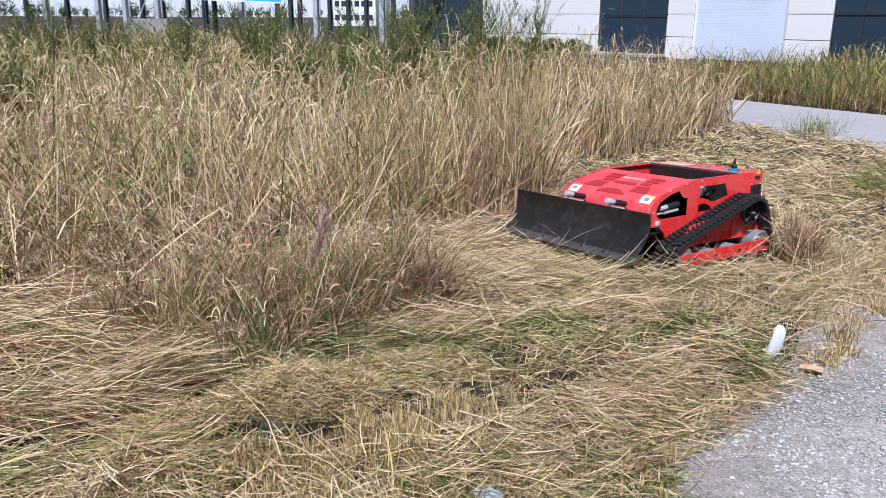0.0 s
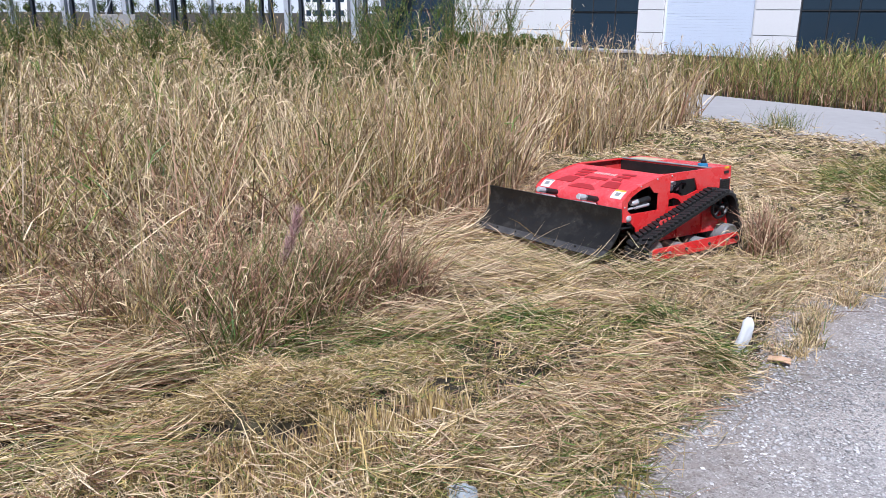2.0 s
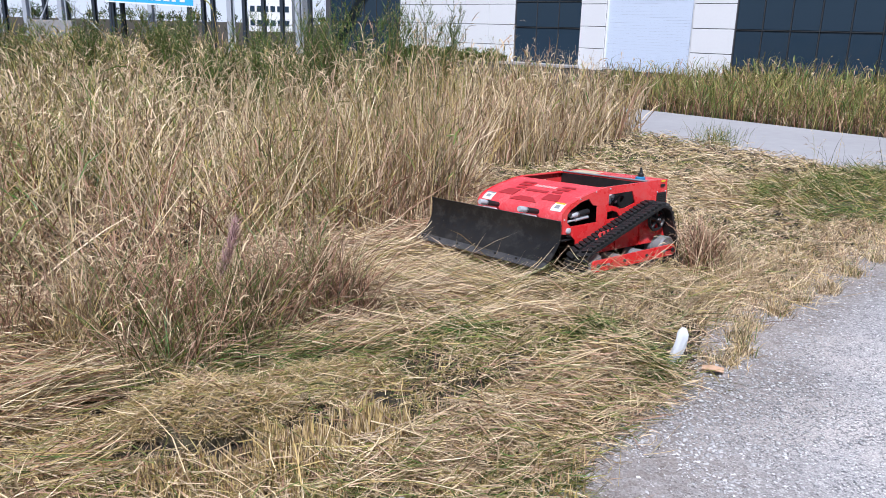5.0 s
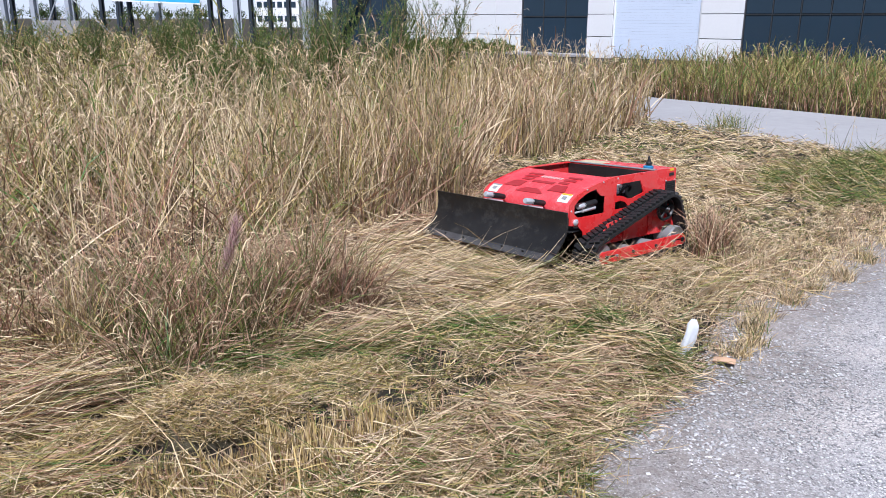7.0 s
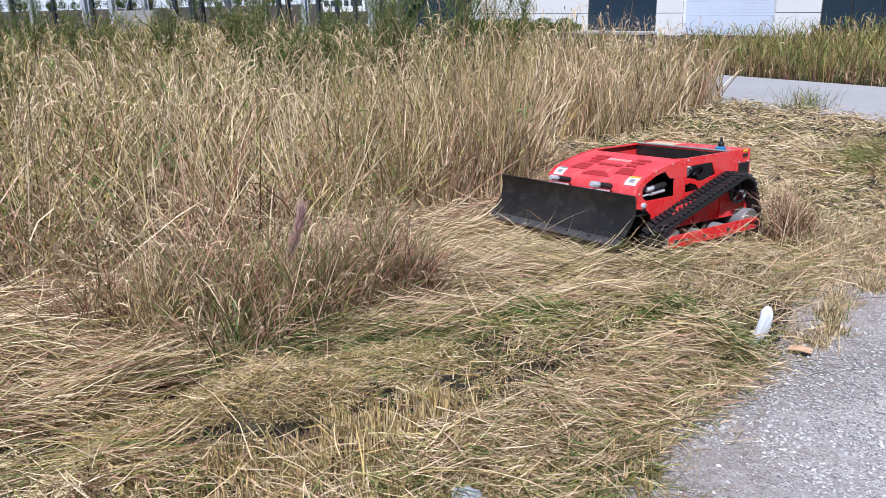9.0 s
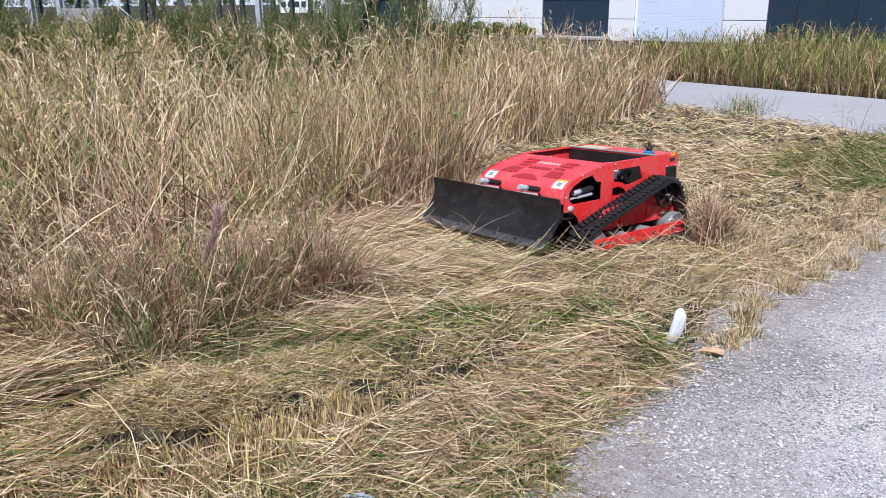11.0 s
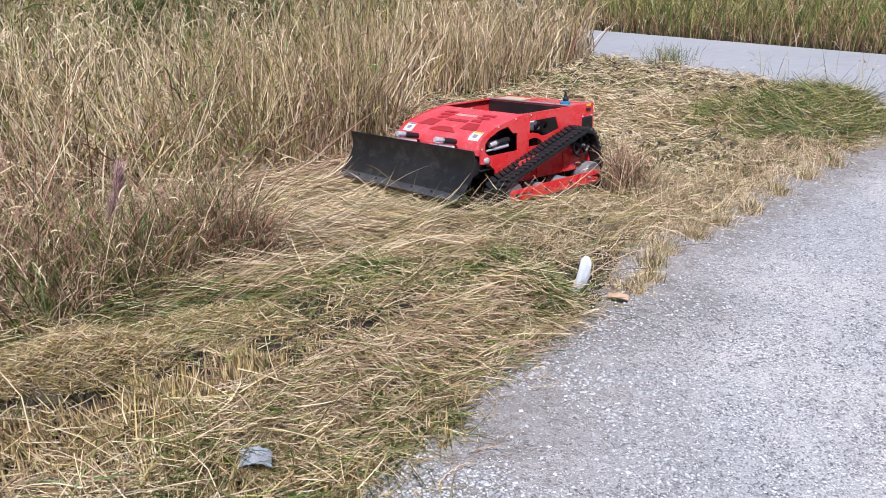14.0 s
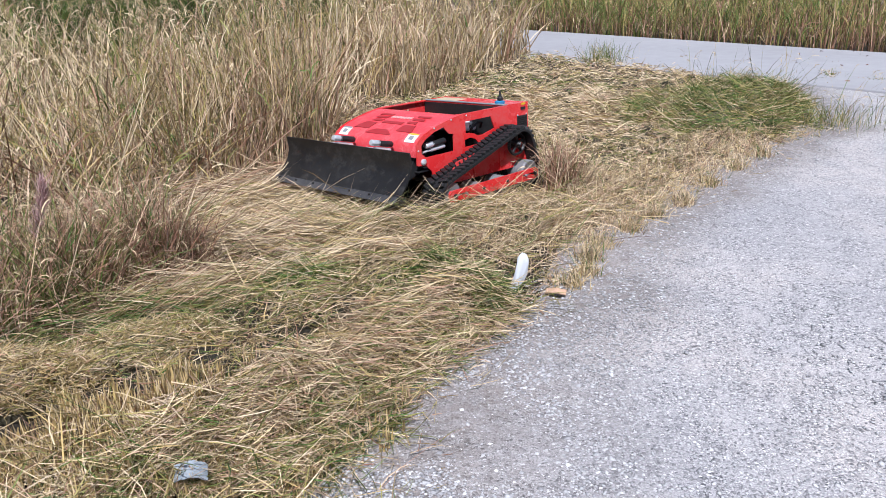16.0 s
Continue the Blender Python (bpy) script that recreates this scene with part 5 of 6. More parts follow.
def panels():
    shapes = {}
    for x0, x1, cols in ((-7.6, 0.0, 5), (3.5, 4.72, 1), (8.45, 10.05, 1), (15.72, 25.9, 6)):
        w = (x1 - x0) / cols
        for c in range(cols):
            z, row = -0.06, 0
            while z < TOP - 0.2:
                key = round(w, 3)
                if key not in shapes:
                    b = bmesh.new()
                    box(b, (0, 0, 0), (w - 0.025, 0.04, 0.85 - 0.025), None, 0.004)
                    me = bpy.data.meshes.new("panel")
                    bmesh.ops.recalc_face_normals(b, faces=b.faces)
                    b.to_mesh(me)
                    b.free()
                    me.materials.append(PANEL)
                    shapes[key] = me
                ob = new("panel", shapes[key])
                ob.parent = core
                ob.location = (x0 + w * (c + 0.5), -0.022, z + 0.425)
                z += 0.85


panels()


def glazing(x0, x1, top, cols, bars, label):
    """A dark framed window front, pane by pane."""
    win = new("window")
    win.parent = building
    win["label"] = label
    bm = bmesh.new()
    w = (x1 - x0) / cols
    for i in range(cols + 1):
        xx = x0 + w * i
        block(bm, xx - 0.013, xx + 0.013, 0.03, 0.12, 0.05, top)
    for z in [0.05] + bars + [top]:
        block(bm, x0, x1, 0.03, 0.11, z - 0.013, z + 0.013)
    part("frame", bm, ALU, win)
    zs = [0.05] + bars + [top]
    for i in range(cols):
        for z0, z1 in zip(zs, zs[1:]):
            b = bmesh.new()
            block(b, x0 + w * i + 0.03, x0 + w * (i + 1) - 0.03, 0.055, 0.075, z0 + 0.03, z1 - 0.03)
            part("pane", b, GLASS, win)


glazing(0.0, 3.5, 4.2, 3, [1.55, 2.6], "dark glazed entrance")
glazing(10.05, 15.72, 4.6, 6, [1.62, 3.1], "dark ribbon of window panes")
glazing(-13.6, -7.6, 4.6, 6, [1.62, 3.1], "dark glazed front")

shutter = new("roller_shutter")
shutter.parent = building
shutter["label"] = "pale blue ribbed roller shutter"
bm = bmesh.new()
block(bm, 0, 8.45 - 4.72 - 0.1, 0, 0.03, 0.001, 0.099, 0.005)
slat_me = bpy.data.meshes.new("slat")
bmesh.ops.recalc_face_normals(bm, faces=bm.faces)
bm.to_mesh(slat_me)
bm.free()
slat_me.materials.append(SHUTTER)
for i in range(40):
    ob = new("slat", slat_me)
    ob.parent = shutter
    ob.location = (4.77, 0.05, i * 0.1)
for xx in (4.72, 8.40):
    bm = bmesh.new()
    block(bm, xx, xx + 0.05, 0.0, 0.12, 0, 4.0)
    part("guide_rail", bm, PANEL, shutter)
bm = bmesh.new()
block(bm, -0.1, 3.6, -0.9, -0.0, 0.0, 0.1, 0.01)
part("doorstep", bm, CONCRETE, building)

# ---------------------------------------------------------------- steel frame of an unfinished shed


def column(x, y, w, material, label, h=6.0):
    """An H-section column on a base plate."""
    ob = thing("steel_column", Matrix.Translation((x, y, 0)) @ Matrix.Rotation(radians(-20), 4, "Z"), label, "column", "columns of the shed frame")
    for yy in (-w / 2, w / 2):
        bm = bmesh.new()
        block(bm, -w / 2, w / 2, yy - 0.012, yy + 0.012, 0.03, h)
        part("flange", bm, material, ob)
    bm = bmesh.new()
    block(bm, -0.01, 0.01, -w / 2 + 0.012, w / 2 - 0.012, 0.03, h)
    part("web", bm, material, ob)
    bm = bmesh.new()
    block(bm, -w * 0.8, w * 0.8, -w * 0.8, w * 0.8, 0, 0.03)
    part("base_plate", bm, material, ob)
    return ob


for px in (-30.6, -27.4, -24.35, -22.8, -20.97, -16.34, -12.3, -8.83):
    column(px, 40.0, 0.27, COLUMN_GREY, "pale grey painted steel column")
for px in (-36.0, -33.2, -30.4, -27.82, -25.38, -24.04, -22.4, -21.28, -20.73, -16.74, -15.9, -15.33, -13.48, -12.35, -11.25, -9.62, -6.9):
    column(px, 46.5, 0.21, COLUMN_DARK, "dark painted steel column")
for x0, x1 in ((-24.4, -21.6), (-19.9, -21.2), (-8.6, -6.7)):
    bm = bmesh.new()
    rod(bm, (x0 * 1.1, 44.0, 6.1), (x0 * 1.1 + (x1 - x0) * 2.4, 44.0, 0.0), 0.04, 0.04, 8)
    tagged(part("brace", bm, COLUMN_GREY), "slanting steel brace of the shed frame", "brace", "braces of the shed frame")
beam = bmesh.new()
block(beam, -36, -4, 39.8, 40.2, 6.0, 6.5)
block(beam, -42, -4, 46.3, 46.7, 6.0, 6.5)
for k in range(7):
    block(beam, -36 + k * 5.0, -35.7 + k * 5.0, 40.2, 46.3, 6.05, 6.4)
tagged(part("roof_beam", beam, COLUMN_DARK), "dark steel roof beams over the columns", "beam")

bm = bmesh.new()
block(bm, -21.1, -19.0, 37.0, 37.5, 0, 1.34, 0.02)
tagged(part("low_wall", bm, PLINTH), "low grey concrete wall before the shed", "wall")

banner = thing("banner", Matrix.Translation((-15.85, 38.6, 2.24)) @ Matrix.Rotation(radians(2.2), 4, "Y"), "sky blue banner with white bars of print", "banner")
bm = bmesh.new()
block(bm, -2.15, 2.15, 0, 0.04, 0, 1.3, 0.005)
part("board", bm, SIGN_BLUE, banner)
for xx in (-2.0, 2.0):
    bm = bmesh.new()
    block(bm, xx - 0.05, xx + 0.05, 0.05, 0.15, -2.35, 1.3)
    part("post", bm, COLUMN_DARK, banner)
bm = bmesh.new()
block(bm, -2.18, 2.18, -0.006, 0.046, -0.07, -0.002)
part("lower_edge", bm, SIGN_WHITE, banner)
rr = random.Random(5)
for k in range(8):
    bm = bmesh.new()
    w = rr.uniform(0.2, 0.3)
    block(bm, -1.3 + k * 0.4, -1.3 + k * 0.4 + w, -0.008, -0.002, 0.14, 0.42)
    part("print_bar", bm, SIGN_WHITE, banner)

far_house = thing("far_building", Matrix.Translation((-33.6, 130, 0)) @ Matrix.Rotation(radians(-6), 4, "Z"), "distant white block with rows of windows", "building")
bm = bmesh.new()
block(bm, -3.7, 3.7, 0, 8, 0, 9)
part("wall", bm, PANEL, far_house)
for row in range(3):
    for c in range(6):
        bm = bmesh.new()
        block(bm, -3.4 + c * 1.16, -2.6 + c * 1.16, -0.05, -0.004, 0.9 + row * 2.2, 1.8 + row * 2.2)
        part("window", bm, GLASS, far_house)


def haze():
    """The pale band of sky over the far end of the land."""
    me = bpy.data.meshes.new("backdrop")
    a = np.linspace(radians(-65), radians(65), 60)
    low = np.stack([1400 * np.sin(a), 1400 * np.cos(a), 0 * a - 30], -1)
    high = low + np.array([0, 0, 230.0])
    i = np.arange(59)
    fill_mesh(me, np.concatenate([low, high]), np.stack([i, i + 1, i + 61, i + 60], -1))
    ob = link_mesh("backdrop", me, HAZE)
    tagged(ob, "pale hazy sky low over the land", "sky", kind="structure")


haze()


def woods():
    """The distant belt of trees: clumps of leaves over dark stems."""
    s = Sheaf(71)
    r = s.r
    n = 420
    ang = r.uniform(radians(-60), radians(45), n)
    dist = r.uniform(420, 700, n)
    h = r.uniform(4.5, 9.5, n) * (1 + 0.25 * waves(ang * 10, ang * 3, 2, 9))
    cx, cy = dist * np.sin(ang), dist * np.cos(ang)
    s.add(np.stack([cx, cy, 0 * cx], -1), h * 0.7, h * 0.05, r.normal(0, 0.05, n), r.normal(0, 0.1, n), ang * 0, np.full(n, 0.02), 3)
    m = 95
    t = np.repeat(np.arange(n), m)
    rad = h[t] * 0.36 * r.uniform(0.2, 1, n * m) ** 0.5
    a, b = r.uniform(0, 6.283, n * m), r.uniform(-1, 1, n * m)
    lump = 1 + 0.3 * np.sin(3 * a + t) * np.cos(2 * b + t)
    p = np.stack([cx[t] + rad * lump * np.cos(a) * np.sqrt(1 - b * b), cy[t] + rad * lump * np.sin(a) * np.sqrt(1 - b * b), h[t] * 0.56 + rad * b * 1.15 * lump], -1)
    p[:, 2] = np.maximum(p[:, 2], 0.2)
    s.add(p, r.uniform(0.45, 1.0, n * m), r.uniform(0.45, 0.9, n * m), r.uniform(0, 2.6, n * m), r.uniform(0, 0.8, n * m), r.uniform(-3.14, 3.14, n * m), r.normal(0.05, 0.05, n * m), 2)
    ob = s.make("far_woods", GRASS)
    tagged(ob, "dark green belt of distant trees", "trees", kind="stuff")


woods()


def shrub(x, y, h, spread_, seed, label, leaf=1.0):
    """A feathery shrub: stems from one foot, twigs along them, fine leaves along the twigs."""
    ob = thing("shrub", Matrix.Translation((x, y, float(land(np.array([x]), np.array([y]))[0]))), label, "shrub", "shrubs in the field")
    s = Sheaf(seed)
    r = s.r
    n = 20
    p = np.stack([r.normal(0, 0.05, n), r.normal(0, 0.05, n), np.zeros(n)], -1)
    pts, way = s.add(p, h * r.uniform(0.75, 1.05, n), np.full(n, 0.014), r.uniform(0.02, 0.32, n) * spread_, r.uniform(0, 0.3, n), r.uniform(-3.14, 3.14, n), r.normal(0.97, 0.04, n), 6, 0.2, 0.25)
    tagged(s.make("stem", GRASS, ob), kind="stuff")
    s = Sheaf(seed + 1)
    r = s.r
    per = 60
    t = np.repeat(np.arange(n), per)
    at = r.uniform(0.18, 0.99, n * per) * 6
    i0 = np.minimum(at.astype(int), 5)
    q = pts[t, i0] + (pts[t, i0 + 1] - pts[t, i0]) * (at - i0)[:, None]
    tw, tway = s.add(q, h * r.uniform(0.08, 0.26, n * per) * (1.15 - at / 9), np.full(n * per, 0.006), r.uniform(0.35, 0.9, n * per), r.uniform(-0.5, 0.1, n * per),
                     r.uniform(-3.14, 3.14, n * per), r.normal(0.15, 0.05, n * per), 3, 0.3)
    m = len(tw)
    for j in range(9):
        f = r.uniform(0.1, 1, m) * 3
        k = np.minimum(f.astype(int), 2)
        q = tw[np.arange(m), k] + (tw[np.arange(m), k + 1] - tw[np.arange(m), k]) * (f - k)[:, None]
        s.add(q, leaf * r.uniform(0.014, 0.034, m), leaf * r.uniform(0.004, 0.007, m), r.uniform(0.2, 1.2, m), r.uniform(0, 0.6, m), r.uniform(-3.14, 3.14, m), blend(r, m, ((0.45, 0.15, 0.06), (0.4, 0.29, 0.06), (0.15, 0.6, 0.06))), 2)
    tagged(s.make("foliage", GRASS, ob), kind="stuff")
    return ob


for k, (x, y, h, w) in enumerate(((-3.3, 9.4, 1.35, 1.9), (-2.5, 9.2, 1.5, 1.9), (-1.75, 9.6, 1.65, 1.7), (-1.05, 9.9, 1.75, 1.6), (-0.45, 10.4, 1.75, 1.2), (-2.2, 11.4, 1.8, 2.0), (-6.9, 8.6, 1.3, 1.8), (-5.6, 7.2, 1.1, 1.5),
                                  (-8.15, 13.2, 1.62, 1.5), (-6.45, 13.0, 1.66, 1.4), (-4.95, 13.2, 1.7, 1.5), (-9.9, 14.2, 1.7, 1.8), (-12.4, 16.0, 1.75, 2.0), (-5.5, 14.2, 1.65, 1.3))):
    shrub(x, y, h, w, 100 + 7 * k, "feathery grey-green wild shrub among tall grass", 1.0 if y < 12 else 1.15)


def hedge():
    """Low plants along the foot of the wall."""
    s = Sheaf(81)
    r = s.r
    n = 9000
    a = r.uniform(-7.4, -0.2, n)
    o = -r.uniform(0.15, 0.75, n)
    p = np.stack([WALL_A.x + WALL_D.x * a + 0.692 * -o * -1, WALL_A.y + WALL_D.y * a + 0.722 * o, r.uniform(0.0, 0.45, n) * (1 + 0.3 * np.sin(a * 5))], -1)
    s.add(p, r.uniform(0.06, 0.16, n), r.uniform(0.03, 0.06, n), r.uniform(0.1, 1.4, n), r.uniform(0, 1, n), r.uniform(-3.14, 3.14, n), r.normal(0.22, 0.08, n), 2)
    tagged(s.make("low_hedge", GRASS), "low green plants along the wall's foot", "hedge", kind="stuff")


hedge()
# ---------------------------------------------------------------- tufts, litter and stones


def tuft(x, y, h, n, r0, tone, seed, label, lean=0.25, group="tufts along the verge", name="grass_tuft", head=0.0, green=0.15):
    """A tussock that stands by itself."""
    z = float(land(np.array([x]), np.array([y]))[0])
    ob = thing(name, Matrix.Translation((x, y, max(z, -0.01))), label, "grass tuft", group)
    s = Sheaf(seed)
    r = s.r
    p = np.stack([r.normal(0, r0, n), r.normal(0, r0, n), np.zeros(n)], -1)
    t = np.where(r.uniform(0, 1, n) < green, r.normal(0.24, 0.08, n), r.normal(tone, 0.07, n))
    pts, way = s.add(p, h * r.uniform(0.4, 1.05, n), r.uniform(0.0025, 0.005, n), np.abs(r.normal(lean, 0.22, n)), r.uniform(0.0, 1.0, n), r.uniform(-3.14, 3.14, n), t, 4, 0.4)
    tagged(s.make("foliage", GRASS, ob), kind="stuff")
    if head:
        k = r.uniform(0, 1, n) < head
        s = Sheaf(seed + 1)
        heads(s, pts[k], way[k], np.full(k.sum(), 3.0), np.full(k.sum(), 0.66), 4, 0.08)
        tagged(s.make("seed_head", GRASS, ob), kind="stuff")
    return ob


tuft(1.60, 4.47, 0.42, 480, 0.055, 0.85, 300, "brown tussock of dead grass on the verge", 0.14, head=0.15)
tuft(1.74, 4.58, 0.26, 360, 0.09, 0.72, 302, "pale dry tussock beside the brown one", 0.4)
for k, (x, y, h, n) in enumerate(((1.52, 3.41, 0.13, 220), (1.36, 3.10, 0.10, 160), (1.46, 3.22, 0.12, 180), (1.62, 3.58, 0.12, 160), (1.85, 3.80, 0.13, 200), (2.05, 4.02, 0.11, 180),
                                  (2.30, 4.22, 0.12, 200), (2.62, 4.60, 0.12, 200), (1.28, 3.16, 0.07, 90), (2.95, 4.95, 0.12, 180), (3.3, 5.3, 0.12, 180))):
    tuft(x, y, h, n, 0.035, 0.66, 310 + 3 * k, "short straw-coloured grass tuft at the road's edge", 0.3)
for k, (x, y, h, n) in enumerate(((0.30, 2.18, 0.12, 90), (0.62, 3.05, 0.12, 150), (0.85, 2.9, 0.12, 150), (0.22, 2.95, 0.14, 120), (0.05, 1.55, 0.22, 220), (0.45, 2.05, 0.18, 200), (-0.14, 1.50, 0.24, 240), (0.28, 1.88, 0.22, 240), (0.62, 2.55, 0.18, 200), (0.95, 2.85, 0.16, 200), (-1.0, 2.55, 0.2, 200))):
    tuft(x, y, h, n, 0.06, 0.5, 350 + 3 * k, "green grass tuft pressed over in the hay", 1.2, "green tufts in the hay", green=0.8)
for k, (x, y, h, n) in enumerate(((4.30, 6.25, 0.30, 260), (3.95, 6.75, 0.28, 240), (4.25, 7.3, 0.30, 260), (3.7, 7.6, 0.25, 220), (3.45, 10.35, 0.34, 300), (4.35, 8.2, 0.25, 200))):
    tuft(x, y, h, n, 0.16, 0.5, 380 + 3 * k, "sprawling green weed at the lane's edge", 0.35, "weeds at the lane", "weed", green=0.75)
for k, (x, y, h, n, tone, green) in enumerate(((-0.56, 3.24, 0.60, 420, 0.88, 0.15), (-0.80, 3.08, 0.58, 340, 0.84, 0.32), (-0.72, 3.36, 0.62, 340, 0.83, 0.32), (-0.86, 2.90, 0.56, 340, 0.84, 0.42),
                                             (-0.98, 3.16, 0.62, 320, 0.86, 0.38), (-1.02, 2.68, 0.55, 340, 0.84, 0.38), (-1.16, 2.92, 0.60, 320, 0.88, 0.38), (-1.12, 2.50, 0.50, 300, 0.80, 0.32),
                                             (-1.30, 2.70, 0.60, 300, 0.86, 0.32), (-0.45, 3.32, 0.36, 200, 0.92, 0.1), (-1.50, 2.85, 0.55, 260, 0.86, 0.32), (-1.40, 3.15, 0.60, 260, 0.88, 0.32), (-1.70, 2.62, 0.55, 260, 0.88, 0.15))):
    tuft(x, y, h, n, 0.085, tone, 410 + 3 * k, "sprawling red-brown and green clump of standing grass" if green > 0.19 else "red-brown dying clump of standing grass", 0.40, "clumps at the rim", head=0.08, green=green)
for k, (x, y, h, n) in enumerate(((5.75, 8.75, 0.16, 70), (6.05, 8.35, 0.12, 45))):
    tuft(x, y, h, n, 0.05, 0.6, 395 + 3 * k, "small dry tuft rooted in the lane's joint", 0.5, "tufts on the lane", green=0.5)
for k, (x, y, h, n) in enumerate(((4.55, 6.2, 0.55, 26), (4.2, 6.9, 0.62, 30), (4.45, 7.6, 0.66, 30), (3.9, 8.0, 0.6, 24), (4.75, 6.0, 0.4, 30))):
    tuft(x, y, h, n, 0.14, 0.45, 600 + 3 * k, "wispy arching weed stalks beside the lane", 0.35, "wispy weeds", "wispy_weed", head=0.9, green=0.5)
# tall stalk by itself, with a plume
for k, (x, y, h) in enumerate(((-1.43, 2.48, 0.62), (-1.36, 2.52, 0.58), (-1.48, 2.56, 0.58))):
    tuft(x, y, h, 46, 0.03, 0.60, 440 + 3 * k, "upright straw stalks at the rim", 0.08, "clumps at the rim", head=0.5)


def plume():
    ob = thing("purple_plume", Matrix.Translation((-1.02, 3.12, 0.34)) @ Matrix.Rotation(radians(14), 4, "Y"), "dull purple feathery grass plume among stalks", "plume")
    s = Sheaf(470)
    r = s.r
    n = 600
    a = r.uniform(0, 0.25, n)
    p = np.stack([0.02 * np.sin(a * 9) + r.normal(0, 0.006, n), r.normal(0, 0.006, n), a], -1)
    s.add(p, r.uniform(0.04, 0.09, n), r.uniform(0.002, 0.004, n), r.uniform(0.15, 0.55, n), r.uniform(0, 0.3, n), r.uniform(-3.14, 3.14, n), r.normal(0.3, 0.05, n), 2)
    tagged(s.make("plume_hair", PLUME, ob), kind="stuff")
    bm = bmesh.new()
    rod(bm, (0, 0, -0.36), (0, 0, 0.05), 0.003, 0.002, 6)
    part("stalk", bm, PLUME, ob)


plume()


def film_bag():
    """A crumpled strip of white film standing against the tufts."""
    ob = thing("white_wrapper", Matrix.Translation((1.085, 3.0, 0.0)) @ Matrix.Rotation(radians(5), 4, "Y") @ Matrix.Diagonal((0.92, 0.95, 1.12, 1)), "crumpled white plastic wrapper on the road's edge", "litter")
    bm = bmesh.new()
    rings = []
    prof = [(0.78 * a, 1.12 * b, c) for a, b, c in ((0.012, 0.0, -0.045), (0.020, 0.012, -0.036), (0.024, 0.035, -0.020), (0.029, 0.065, -0.004), (0.032, 0.095, 0.004), (0.031, 0.12, 0.008), (0.030, 0.138, 0.009), (0.027, 0.153, 0.009), (0.018, 0.165, 0.008), (0.006, 0.170, 0.006))]
    for k, (r, z, off) in enumerate(prof):
        ring = []
        for i in range(28):
            a = 2 * math.pi * i / 28
            f = 1 + 0.20 * math.sin(3 * a + k * 0.5) + 0.07 * math.sin(7 * a - k * 1.1)
            ring.append(bm.verts.new((r * f * math.cos(a) * 1.15 + off, r * f * math.sin(a) * 0.8, z + 0.004 * math.sin(3 * a + k))))
        rings.append(ring)
    for a, b in zip(rings, rings[1:]):
        for i in range(28):
            bm.faces.new((a[i], a[(i + 1) % 28], b[(i + 1) % 28], b[i]))
    bm.faces.new(rings[0])
    bm.faces.new(rings[-1])
    part("film", bm, BAG, ob, "", True)


film_bag()


def curled(name, m, sx, sy, bend, sag, material, label, category, seed):
    """A thin bent scrap."""
    rr = random.Random(seed)
    ob = thing(name, m, label, category)
    bm = bmesh.new()
    nx, ny = 10, 8
    layers = []
    jag = [rr.uniform(0.92, 1.05) for _ in range(nx + 1)]
    for dz in (0.0, -0.0025):
        layers.append([[bm.verts.new((sx * (i / nx - 0.5), sy * (j / ny - 0.5) * jag[i], bend * (1 - (2 * i / nx - 1) ** 2) + sag * (j / ny - 0.5) ** 2 + dz + 0.0012 * math.sin(i * 1.3 + j)))
                        for j in range(ny + 1)] for i in range(nx + 1)])
    for g in layers:
        for i in range(nx):
            for j in range(ny):
                bm.faces.new((g[i][j], g[i + 1][j], g[i + 1][j + 1], g[i][j + 1]))
    for i in range(nx):
        for j in (0, ny):
            bm.faces.new((layers[0][i][j], layers[0][i + 1][j], layers[1][i + 1][j], layers[1][i][j]))
    for j in range(ny):
        for i in (0, nx):
            bm.faces.new((layers[0][i][j], layers[0][i][j + 1], layers[1][i][j + 1], layers[1][i][j]))
    part("scrap", bm, material, ob, "", True)
    return ob


curled("cardboard_scrap", pose(1.26, 2.99, 0.012, 4, -3, -25), 0.095, 0.045, 0.006, 0.05, CARD, "torn orange-brown scrap of card on the pebbles", "litter", 4)
curled("plastic_scrap", pose(-0.03, 1.61, 0.165, 12, 10, 14), 0.088, 0.062, 0.017, 0.02, SHEET_GREY, "curved grey plastic scrap in the hay", "litter", 9)


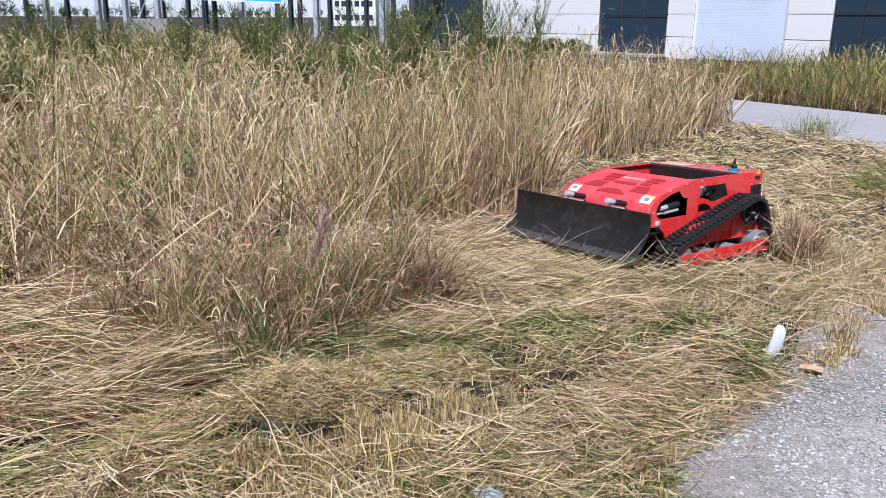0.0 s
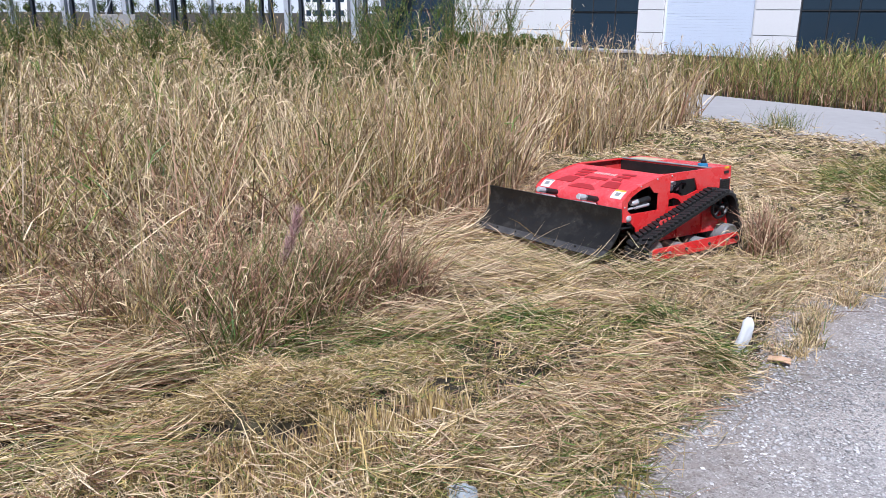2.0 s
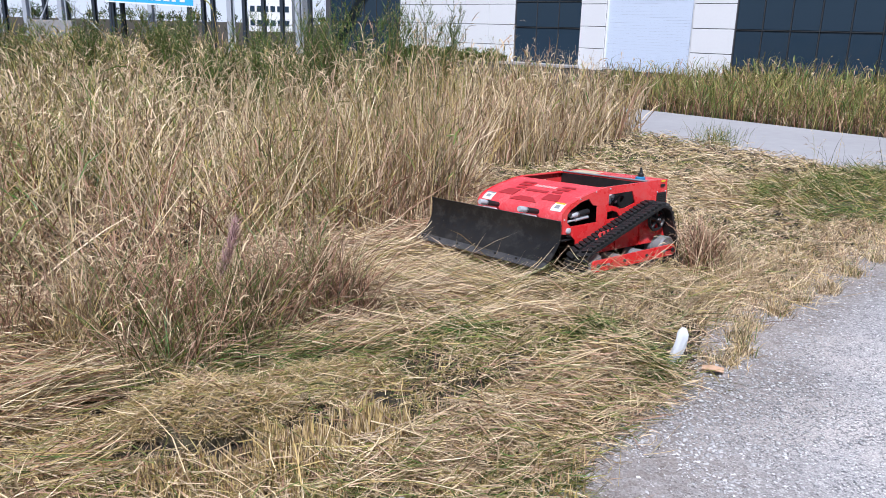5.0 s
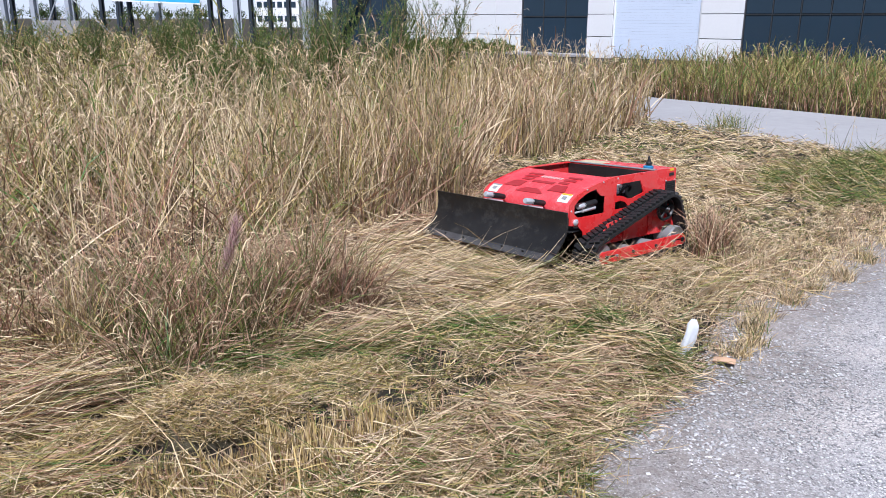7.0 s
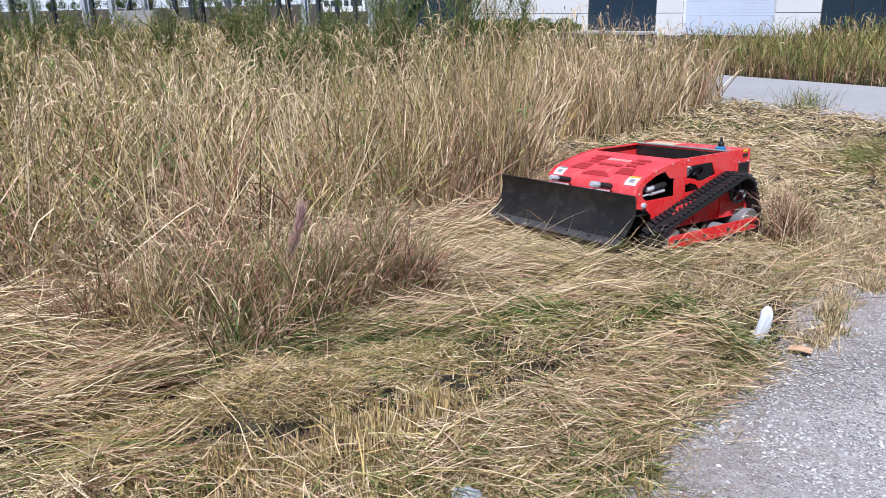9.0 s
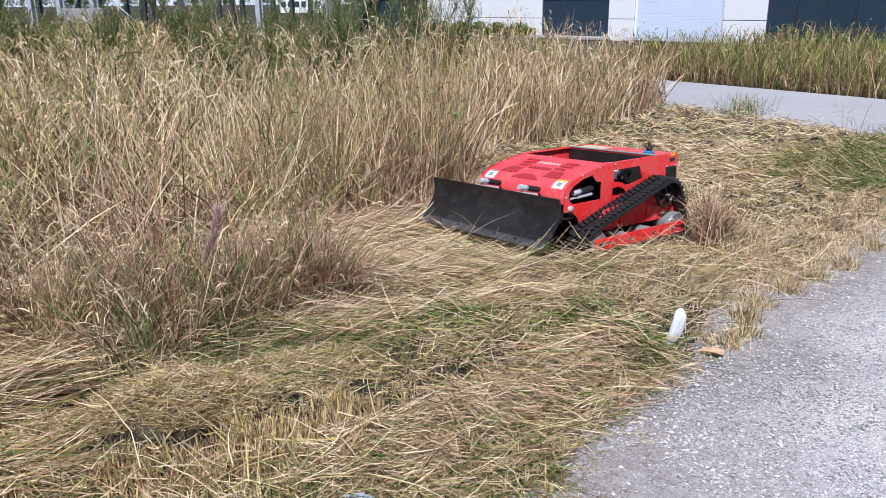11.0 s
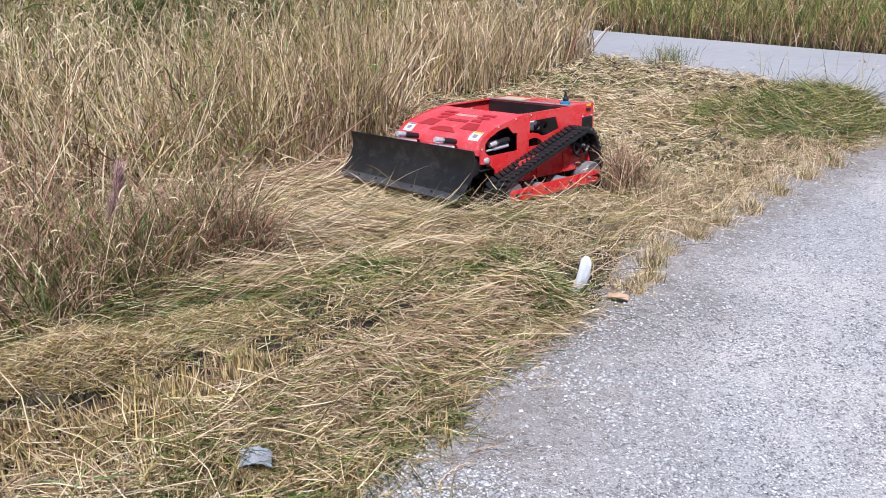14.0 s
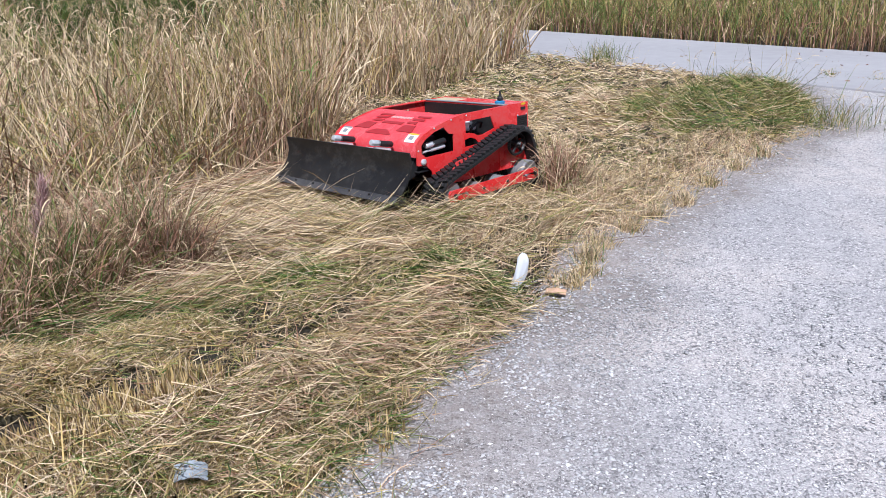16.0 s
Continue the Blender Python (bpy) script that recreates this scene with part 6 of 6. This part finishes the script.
def loose_stones():
    """Pebbles worn out of the road, thickest along its edge."""
    r = np.random.RandomState(91)
    n = 150000
    x, y, d = scatter(r, n, 1.25, 9, -45, 55)
    g = off_road(x, y)
    ok = (g < 0.25) & (r.uniform(0, 1, n) < np.where(g > -0.25, 1.0, np.where(g > -0.5, 0.6, np.where(g > -1.0, 0.28, 0.16)))) & (across(x, y) < PATH_NEAR)
    x, y = x[ok], y[ok]
    n = len(x)
    base = np.array([(1, 0, 0), (0, 1, 0), (-1, 0, 0), (0, -1, 0), (0, 0, 1), (0, 0, -1)], float)
    tri = np.array([(0, 1, 4), (1, 2, 4), (2, 3, 4), (3, 0, 4), (1, 0, 5), (2, 1, 5), (3, 2, 5), (0, 3, 5)])
    size = r.uniform(0.003, 0.0080, n) * np.where(r.uniform(0, 1, n) < 0.03, 1.8, 1)
    a = r.uniform(0, 6.283, n)
    v = base[None] * np.stack([size * r.uniform(0.8, 1.5, n), size, size * r.uniform(0.25, 0.5, n)], -1)[:, None, :] * r.uniform(0.75, 1.25, (n, 6, 1))
    ca, sa = np.cos(a)[:, None], np.sin(a)[:, None]
    v = np.stack([v[..., 0] * ca - v[..., 1] * sa, v[..., 0] * sa + v[..., 1] * ca, v[..., 2]], -1)
    v += np.stack([x, y, np.maximum(0.002, land(x, y)) + size * 0.05], -1)[:, None, :]
    f = (tri[None] + (np.arange(n) * 6)[:, None, None]).reshape(-1, 3)
    me = bpy.data.meshes.new("loose_pebbles")
    fill_mesh(me, v.reshape(-1, 3), np.zeros((0, 4), int), f)
    ob = link_mesh("loose_pebbles", me, PEBBLE)
    tagged(ob, "small loose grey pebbles along the road's edge", "pebbles", kind="stuff")


loose_stones()


def lane_litter():
    """Dry leaves and crumbs blown over the lane."""
    s = Sheaf(95)
    r = s.r
    n = 260
    away, along = r.uniform(PATH_NEAR + 0.1, PATH_FAR - 0.05, n), r.uniform(-4, 12, n)
    x, y = away * N_WAY[0] + along * N_WAY[1], away * N_WAY[1] - along * N_WAY[0]
    s.add(np.stack([x, y, np.full(n, 0.028)], -1), r.uniform(0.015, 0.06, n), r.uniform(0.008, 0.022, n), r.normal(1.45, 0.1, n), r.normal(0, 0.3, n),
          r.uniform(-3.14, 3.14, n), blend(r, n, ((0.5, 0.96, 0.03), (0.3, 0.6, 0.08), (0.2, 0.3, 0.08))), 2)
    tagged(s.make("lane_litter", GRASS), "dry leaf crumbs scattered over the lane", "leaf litter", kind="stuff")


lane_litter()
